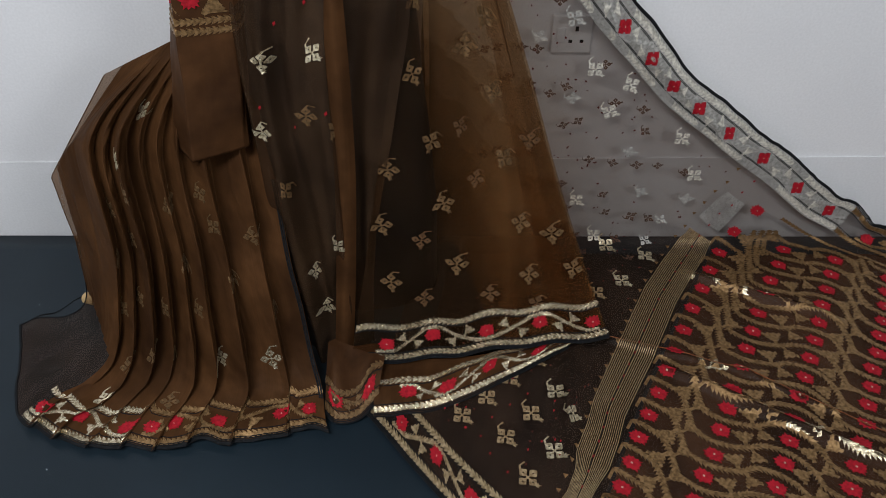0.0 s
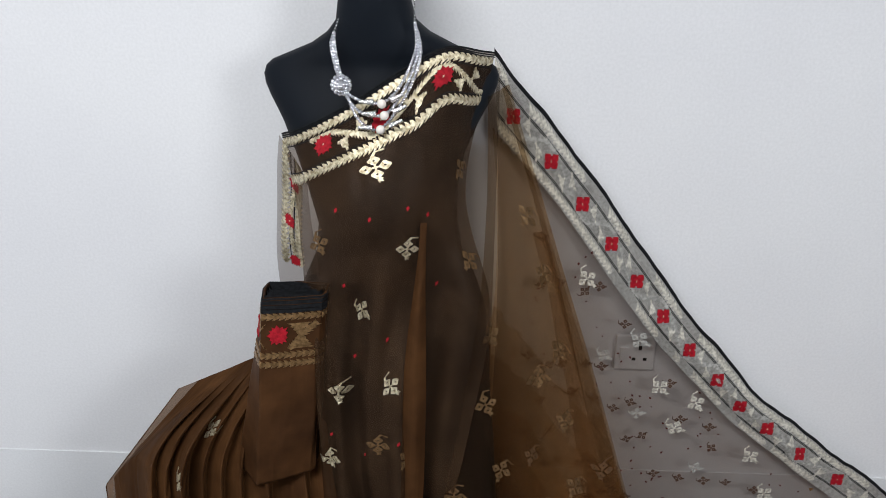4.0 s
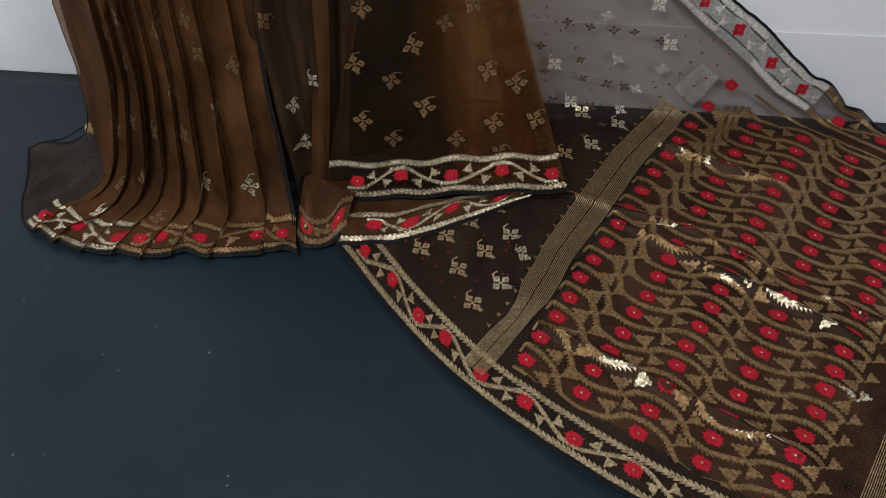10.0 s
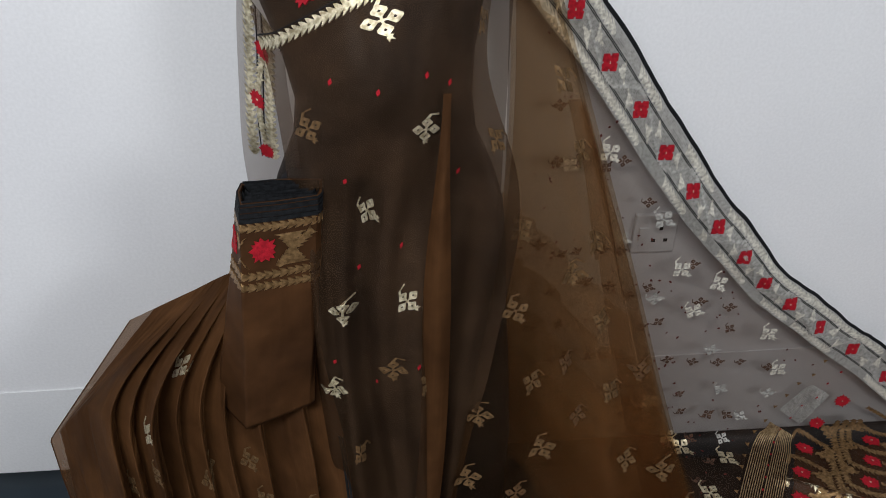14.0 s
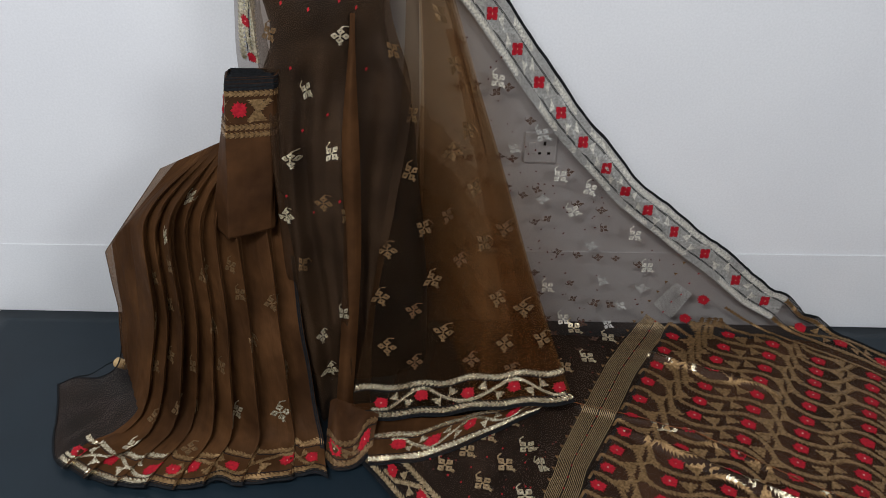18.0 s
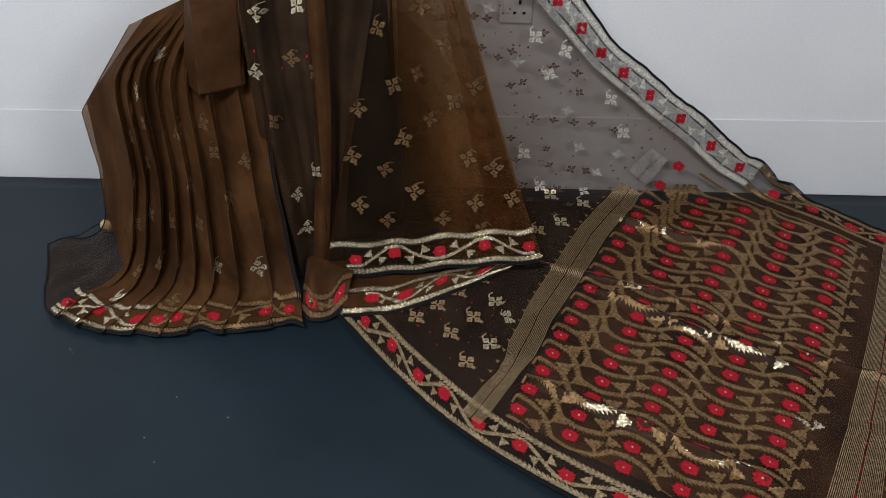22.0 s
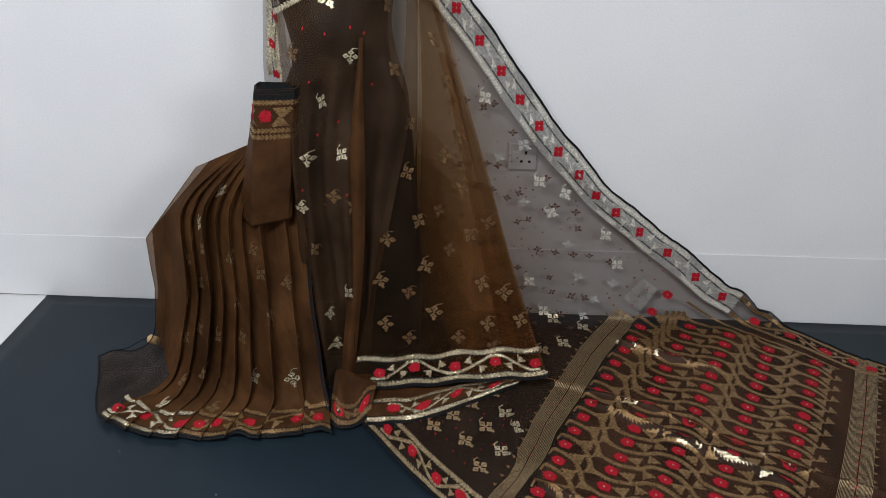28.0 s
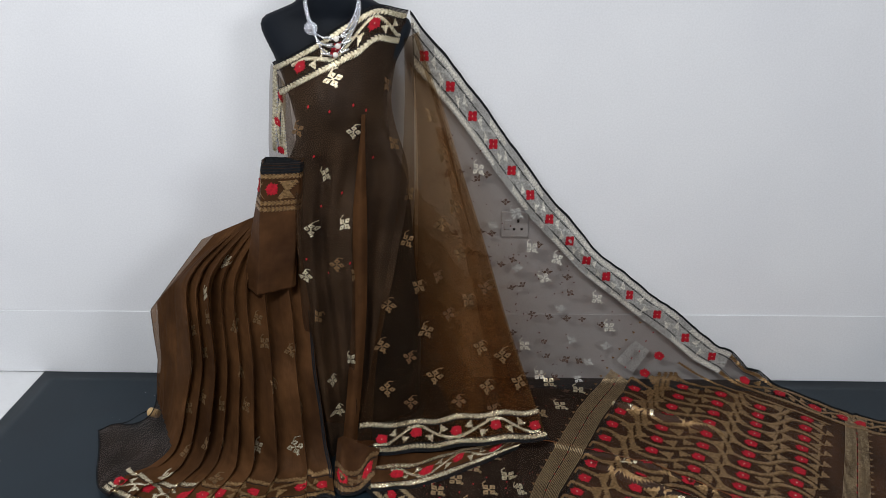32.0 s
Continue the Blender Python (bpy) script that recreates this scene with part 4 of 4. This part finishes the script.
# ---- woven pattern: front fall, wrap and skirt ----
hem = Edge(front_sheet, "v1")
border(hem, front, M_HEM, spots=[float(np.interp(u, hem.par, hem.run)) for u in (0.131, 0.310, 0.522, 0.740, 0.953)], width=0.094, phase=1)


def scatter(sheet, owner, spots, material, turn=0.0, size=1.0):
    """Single flowers at u, v, each a little differently turned."""
    for k, (u, v) in enumerate(spots):
        weave("gold_flower", upright(WIDE, sheet, u, v, turn + 0.25 * math.sin(k * 2.3), size), sheet, material, owner, 0.0012)


scatter(front_sheet, front, [(0.2818, 0.6406), (0.3540, 0.7338), (0.4135, 0.8308), (0.7318, 0.8692), (0.7390, 0.7773), (0.7107, 0.6616), (0.7078, 0.5528), (0.9409, 0.8571), (0.8848, 0.7940), (0.7229, 0.3061), (0.7463, 0.4364), (0.1455, 0.5594),
                             (0.5400, 0.4900), (0.6600, 0.2100)], M_DIM, size=0.86)
scatter(front_sheet, front, [(0.0500, 0.6909), (0.0500, 0.7703), (0.1249, 0.8568), (0.1300, 0.4600)], M_DIM, size=0.85)
scatter(front_sheet, front, [(0.2472, 0.7872), (0.2704, 0.8889), (0.7427, 0.9225), (0.5300, 0.7000), (0.5500, 0.9000), (0.8900, 0.6300), (0.4600, 0.6100)], M_UNDER, size=0.75)
scatter(wrap_sheet, wrap, [(0.4762, 0.1251)], M_SILVER, 0.35, 0.90)
scatter(wrap_sheet, wrap, [(0.6437, 0.2645), (0.4042, 0.3858), (0.2670, 0.5076), (0.5859, 0.4934), (0.1602, 0.6082), (0.6265, 0.7745), (0.3375, 0.8335), (0.3686, 0.9079)], M_SILVER, 0.35, 0.72)
scatter(wrap_sheet, wrap, [(0.1369, 0.2346), (0.9500, 0.1635), (0.9500, 0.3070), (0.5262, 0.5796), (0.6902, 0.6004), (0.2827, 0.6858)], M_DIM, 0.0, 0.74)
for k, (x, z) in enumerate([(-0.164, 1.010), (-0.221, 0.995), (-0.135, 0.99), (-0.27, 0.88), (-0.20, 0.78), (-0.26, 0.74), (-0.30, 0.60), (-0.12, 0.86), (-0.18, 0.6), (-0.24, 0.56), (-0.28, 1.0)]):
    u, v = wrap_sheet.find(x, z)
    weave("red_dot", placed(DOT, wrap_sheet, u, v, 0.5, 1.3), wrap_sheet, M_RED, wrap)
scatter(skirt_sheet, skirt, [(0.4549, 0.3296), (0.3600, 0.3857), (0.6000, 0.3600), (0.4054, 0.4479), (0.3143, 0.4925), (0.6005, 0.4909), (0.7480, 0.3979), (0.7267, 0.3311), (0.6233, 0.5853), (0.7736, 0.5261), (0.3863, 0.5798), (0.4900, 0.5871),
                             (0.3150, 0.6158), (0.4261, 0.7030), (0.5067, 0.7131), (0.3477, 0.7409), (0.5413, 0.8458), (0.9000, 0.6000), (0.8800, 0.4200)], M_DIM, 0.1, 0.76)
scatter(skirt_sheet, skirt, [(0.4499, 0.2606), (0.5064, 0.1724), (0.6753, 0.7189), (0.3432, 0.8385)], M_SILVER, 0.3, 0.75)
scatter(skirt_sheet, skirt, [(0.8497, 0.7075)], M_HEM, 0.0, 0.95)
# left stretch of the hem takes the brighter copy, its shine painted in
for a, b, yarn, spots in ((0.235, 0.50, M_HEM, (0.265, 0.358, 0.480)), (0.50, 1.0, M_GOLD, (0.545, 0.597, 0.715, 0.879, 0.9575))):
    skirt_hem = Edge(skirt_sheet, "v1", a, b)
    border(skirt_hem, skirt, yarn, width=0.094, rim_w=0.006, spots=[float(np.interp(u, skirt_hem.par, skirt_hem.run)) for u in spots], phase=1)
plain_hem = Edge(skirt_sheet, "v1", 0.0, 0.235)
rim = []
for i in range(60):
    a, b = plain_hem.length * i / 60, plain_hem.length * (i + 1) / 60
    rim.append([(a, -0.004), (b, -0.004), (b, 0.005), (a, 0.005)])
weave("picot_edge", plain_hem.map(rim), skirt_sheet, M_EDGE, skirt, 0.0025, "black picot edging")
side_edge = Edge(skirt_sheet, "u0", 0.64, 1.0)
rim = []
for i in range(160):
    a, b = side_edge.length * i / 160, side_edge.length * (i + 1) / 160
    rim.append([(a, -0.002), (b, -0.002), (b, 0.003), (a, 0.003)])
weave("picot_edge", side_edge.map(rim), skirt_sheet, M_EDGE, skirt, 0.0015, "black picot edging")
inner = Edge(skirt_sheet, "u1", 0.30, 0.86)
for d in (0.001, 0.006):
    weave("picot_edge", inner.map([[(inner.length * i / 90, d), (inner.length * (i + 1) / 90, d), (inner.length * (i + 1) / 90, d + 0.0034), (inner.length * i / 90, d + 0.0034)] for i in range(90)]), skirt_sheet, M_EDGE, skirt, 0.0018, "black picot edging")
flank = Edge(skirt_sheet, "u0", 0.0, 0.64)
weave("sheer_rim", flank.map([[(flank.length * i / 120, -0.003), (flank.length * (i + 1) / 120, -0.003), (flank.length * (i + 1) / 120, 0.0015), (flank.length * i / 120, 0.0015)] for i in range(120)]), skirt_sheet, M_SILK, skirt, 0.001, "rolled brown rim")
chest = Edge(wrap_sheet, "v0")
border(chest, wrap, M_SILVER, spots=[float(np.interp(u, chest.par, chest.run)) for u in (0.225, 0.510, 0.795)], bloom=1.0, phase=1)

# piece that passes under the arm to the back
KA, KB, KC, KD = np.array((-0.392, 1.470, 1.092)), np.array((-0.340, 1.425, 1.020)), np.array((-0.335, 1.480, 0.690)), np.array((-0.422, 1.500, 0.690))


def side_place(u, v):
    p = (KA * (1 - v) + KD * v) * (1 - u) + (KB * (1 - v) + KC * v) * u
    p = p.copy()
    p[1] += 0.012 * math.sin(u * 3.1) - 0.004 * math.sin(v * 14 + u * 5)
    p[0] -= 0.010 * math.sin(v * 3.14) * (1 - u)
    return p


side_sheet = Sheet(side_place, (0, -1, 0), 24, 60)
side_piece = side_sheet.mesh("under_arm_piece", M_NET, saree, "sheer piece passing under the arm")
border(Edge(side_sheet, "u0", 0.0, 0.60), side_piece, M_SILVER, first=0.06, pitch=0.085, width=0.050, bloom=0.7, rim=False)

# lower fold of the hem, lying on the floor
UL = [(-0.120, 1.075), (-0.040, 1.083), (0.046, 1.108), (0.172, 1.183), (0.295, 1.262)]
UT = [(-0.130, 1.200), (-0.030, 1.215), (0.080, 1.225), (0.200, 1.255), (0.330, 1.290)]


def under_place(u, v):
    a, b = spline(UT, u), spline(UL, u)
    p = a * (1 - v) + b * v
    z = 0.014 + 0.018 * (1 - v) + 0.010 * math.sin(v * 3.0) + 0.004 * noise.noise((u * 7, v * 4, 1.0))
    return (p[0], p[1], z)


under_sheet = Sheet(under_place, (0, -0.5, 1), 70, 24)
under_fold = under_sheet.mesh("under_fold", M_SILK, saree, "lower fold of the hem lying on the floor")
under_edge = Edge(under_sheet, "v1")
border(under_edge, under_fold, M_HEM, spots=[float(np.interp(u, under_edge.par, under_edge.run)) for u in (0.208, 0.430, 0.615, 0.83)])

CL = [(-0.222, 1.085, 0.010), (-0.195, 1.062, 0.010), (-0.150, 1.072, 0.010), (-0.115, 1.110, 0.018)]
CT = [(-0.228, 1.230, 0.070), (-0.195, 1.220, 0.082), (-0.150, 1.225, 0.070), (-0.100, 1.235, 0.045)]


def crumple_place(u, v):
    p = spline(CT, u) * (1 - v) + spline(CL, u) * v
    p = p.copy()
    p[1] += 0.008 * math.sin(u * 9 + v * 2) * (1 - v)
    p[2] += 0.012 * math.sin(v * 3.1) * (1 + math.sin(u * 8))
    return p


crumple_sheet = Sheet(crumple_place, (0, -0.7, 0.7), 60, 24)
crumple = crumple_sheet.mesh("crumpled_fold", M_BLOUSE, saree, "crumpled fold between skirt and front fall")
# border in the dim yarn copy, the shade of the fold painted in
border(Edge(crumple_sheet, "v1"), crumple, M_DIM, first=0.03, pitch=0.075, width=0.07)

# ---- blouse piece ----
blouse = tagged(new("blouse_piece"), "folded brown blouse cloth with a red and gold border", "folded cloth")
BT = [(-0.404, 1.372), (-0.408, 1.350), (-0.398, 1.314), (-0.350, 1.320), (-0.304, 1.332), (-0.299, 1.342), (-0.300, 1.375), (-0.350, 1.380), (-0.404, 1.372)]
BB = [(-0.490, 1.362), (-0.486, 1.345), (-0.436, 1.288), (-0.390, 1.300), (-0.345, 1.318), (-0.339, 1.328), (-0.340, 1.360), (-0.415, 1.365), (-0.490, 1.362)]


def blouse_place(u, v):
    k = u * (len(BT) - 1)
    i = min(int(k), len(BT) - 2)
    f = k - i
    t = np.array(BT[i]) * (1 - f) + np.array(BT[i + 1]) * f
    b = np.array(BB[i]) * (1 - f) + np.array(BB[i + 1]) * f
    q = t * (1 - v) + b * v
    z = 0.862 - 0.354 * v - 0.010 * v * max(0.0, 1 - abs(u - 0.25) / 0.25)
    return (q[0] + 0.003 * noise.noise((u * 4, v * 4, 0)), q[1] + 0.005 * noise.noise((u * 3, v * 3, 8)), z)


blouse_sheet = Sheet(blouse_place, (0.3, -1, 0), 96, 60)
blouse_cloth = blouse_sheet.mesh("folded_cloth", M_BLOUSE, blouse)
mod = blouse_cloth.modifiers.new("thickness", "SOLIDIFY")
mod.thickness, mod.offset = 0.004, -1
for sc in (0.86, 0.72, 0.58, 0.44, 0.30, 0.15):
    def layer_place(u, v, sc=sc):
        p = np.array(blouse_place(u, 0.12 * v))
        c = np.array((-0.352, 1.348, p[2]))
        return c + (p - c) * np.array((0.75 + 0.25 * sc, sc, 1)) + np.array((0, 0, 0.001 + 0.003 * math.sin(u * 9 + sc * 20)))
    Sheet(layer_place, (0.3, -1, 0), 60, 4).mesh("inner_layer", M_EDGE, blouse, "black edge of an inner fold")
top = Edge(blouse_sheet, "v0")
weave("black_band", top.map([[(a * 0.004, d), (a * 0.004 + 0.004, d), (a * 0.004 + 0.004, d + 0.006), (a * 0.004, d + 0.006)] for a in range(int(top.length / 0.004)) for d in (-0.003, 0.005, 0.013, 0.020)]),
      blouse_sheet, M_EDGE, blouse, 0.0016, "black striped edge")
for d in (0.033, 0.105, 0.122):
    weave("toothed_line", top.map(chevrons(0.0, top.length, d, 0.014, 0.010)), blouse_sheet, M_GOLD, blouse, 0.0014)
for s in (0.028, 0.088):
    weave("red_flower", top.map([[(s + x, 0.067 + y) for x, y in p] for p in flower_shape(0.034, 0.036)]), blouse_sheet, M_RED, blouse, 0.0016)
leaf = spiky_leaf(0.122, 0.046, 0.040, 0.024, 4, 1) + spiky_leaf(0.128, 0.093, 0.040, 0.024, 4, -1) + ribbon([(0.106, 0.094), (0.124, 0.070), (0.150, 0.046)], 0.007, 0.005, 0.008)
leaf += spiky_leaf(0.056, 0.046, 0.024, 0.020, 3, 1) + spiky_leaf(0.058, 0.093, 0.024, 0.018, 3, -1)
weave("leafy_vine", top.map(leaf), blouse_sheet, M_GOLD, blouse, 0.0014)

# ---- necklace ----
necklace = tagged(new("necklace"), "silver multi-strand bead necklace with pearls and a rosette", "necklace")


def ball(bm, p, r, seg=10, sq=1.0):
    bmesh.ops.create_uvsphere(bm, u_segments=seg, v_segments=max(6, seg - 2), radius=r, matrix=Matrix.Translation(p) @ Matrix.Diagonal((1, 1, sq, 1)))


def strand_points(pts, step):
    pts = np.array(pts, float)
    dense = np.array([spline(pts, t) for t in np.linspace(0, 1, 200)])
    run = np.concatenate([[0], np.cumsum(np.linalg.norm(np.diff(dense, axis=0), axis=1))])
    n = int(run[-1] / step)
    return [np.array([np.interp(run[-1] * (i + 0.5) / n, run, dense[:, k]) for k in range(3)]) for i in range(n)]


NECK_L, NECK_R = (-0.287, 1.462, 1.262), (-0.160, 1.462, 1.278)
STR = [
    [NECK_L, (-0.291, 1.455, 1.238), (-0.270, 1.440, 1.190), (-0.244, 1.425, 1.170), (-0.204, 1.418, 1.167), (-0.176, 1.432, 1.193), (-0.157, 1.450, 1.240), NECK_R],
    [NECK_L, (-0.287, 1.452, 1.236), (-0.267, 1.438, 1.183), (-0.240, 1.420, 1.152), (-0.200, 1.414, 1.150), (-0.171, 1.428, 1.186), (-0.153, 1.448, 1.236), NECK_R],
    [NECK_L, (-0.283, 1.450, 1.234), (-0.262, 1.435, 1.176), (-0.238, 1.416, 1.136), (-0.206, 1.410, 1.129), (-0.168, 1.424, 1.178), (-0.149, 1.446, 1.232), NECK_R],
]
for k, st in enumerate(STR):
    st = [(x, y - 0.030 * smooth(1.255, 1.19, z), z) for x, y, z in st]
    bm = bmesh.new()
    for i, p in enumerate(strand_points(st, 0.0052)):
        ball(bm, p, 0.0028 if i % 3 else 0.0033, 8)
    part("bead_strand", bm, M_BEAD, necklace, "faceted silver beads")
for p in ((-0.204, 1.378, 1.167), (-0.200, 1.374, 1.150), (-0.206, 1.370, 1.129)):
    bm = bmesh.new()
    ball(bm, p, 0.0070, 16)
    for f in bm.faces:
        f.smooth = True
    part("pearl", bm, M_PEARL, necklace, "cream pearl")
    for sg in (-1, 1):
        bm = bmesh.new()
        bmesh.ops.create_cone(bm, cap_ends=True, segments=14, radius1=0.0050, radius2=0.0024, depth=0.022,
                              matrix=Matrix.Translation((p[0] + sg * 0.024, p[1] + 0.003, p[2] + (0.010 if sg > 0 else 0.002))) @ Matrix.Rotation(radians(90 * sg - (25 if sg > 0 else 0)), 4, "Y"))
        part("silver_cone", bm, M_SILVERMETAL, necklace, "plain silver cone")
bm = bmesh.new()
for ring, (n, r, h) in enumerate(((14, 0.0140, 0.0), (10, 0.0095, 0.004), (6, 0.0050, 0.007))):
    for i in range(n):
        a = 2 * math.pi * i / n + ring * 0.2
        ball(bm, (-0.271 + r * math.cos(a), 1.412 - h, 1.188 + r * math.sin(a)), 0.0036, 8)
ball(bm, (-0.271, 1.404, 1.188), 0.006, 10)
part("rosette", bm, M_BEAD, necklace, "silver filigree rosette")
for end in (NECK_L, NECK_R):
    bm = bmesh.new()
    for i in range(14):
        a = i / 13
        ball(bm, (end[0] + (-0.225 - end[0]) * 0.12 * a, end[1] + 0.09 * a, end[2] + 0.05 * a), 0.0018, 6)
    part("neck_cord", bm, M_SILVERMETAL, necklace, "thin silver cord")

# ---- wall socket behind the sheer cloth ----
socket = tagged(new("wall_socket"), "white square wall socket with dark holes", "socket")
part("plate", box(0.252, 0.338, WALL_Y - 0.010, WALL_Y + 0.001, 0.527, 0.613, 0.003), M_PLATE, socket)
part("rocker_switch", box(0.262, 0.280, WALL_Y - 0.0135, WALL_Y - 0.0095, 0.555, 0.585, 0.001), M_PLATE, socket)
for x, z, w, h in ((0.305, 0.583, 0.007, 0.011), (0.293, 0.555, 0.008, 0.007), (0.317, 0.555, 0.008, 0.007)):
    part("pin_hole", box(x - w / 2, x + w / 2, WALL_Y - 0.0104, WALL_Y - 0.0094, z - h / 2, z + h / 2), M_EDGE, socket)

# ---- wooden peg beside the skirt ----
peg = tagged(new("wooden_peg"), "short pale wooden peg lying beside the skirt, at the hem's black edging", "wooden peg")
bm = bmesh.new()
bmesh.ops.create_cone(bm, cap_ends=True, segments=24, radius1=0.014, radius2=0.013, depth=0.036, matrix=Matrix.Translation((-0.828, 1.405, 0.024)) @ Matrix.Rotation(radians(90), 4, "Y") @ Matrix.Rotation(radians(20), 4, "X"))
bmesh.ops.bevel(bm, geom=[e for e in bm.edges if len(e.link_faces) == 2 and e.calc_face_angle() > 1], offset=0.003, segments=2, affect="EDGES")
part("wood", bm, M_WOOD, peg)
# beads stand in for the black picot edging of the sheer hem
bm = bmesh.new()
for i in range(26):
    a = i / 25
    ball(bm, (-0.845 - 0.110 * a, 1.405 - 0.05 * a + 0.006 * math.sin(9 * a), 0.006 + 0.026 * (1 - a) ** 2), 0.0022, 6)
part("cord", bm, M_EDGE, peg, "bead line standing in for the hem's black picot edging")

# ---- lint on the floor sheet ----
random.seed(5)
lv, lf = [], []
for k in range(70):
    x, y = random.uniform(-1.2, 0.4), random.uniform(0.35, 1.6)
    a, r = random.uniform(0, 6.28), random.uniform(0.0008, 0.0022)
    c, s = math.cos(a) * r, math.sin(a) * r
    b = len(lv)
    lv += [(x + c, y + s, 0.0030), (x - s * 0.4, y + c * 0.4, 0.0030), (x - c, y - s, 0.0030), (x + s * 0.4, y - c * 0.4, 0.0042)]
    lf += [(b, b + 1, b + 3), (b + 1, b + 2, b + 3), (b + 2, b, b + 3), (b, b + 2, b + 1)]
lint = mesh_object("lint", lv, lf, M_PLATE, smooth=False)
tagged(lint, "white specks of lint scattered on the dark sheet", "lint", kind="stuff")
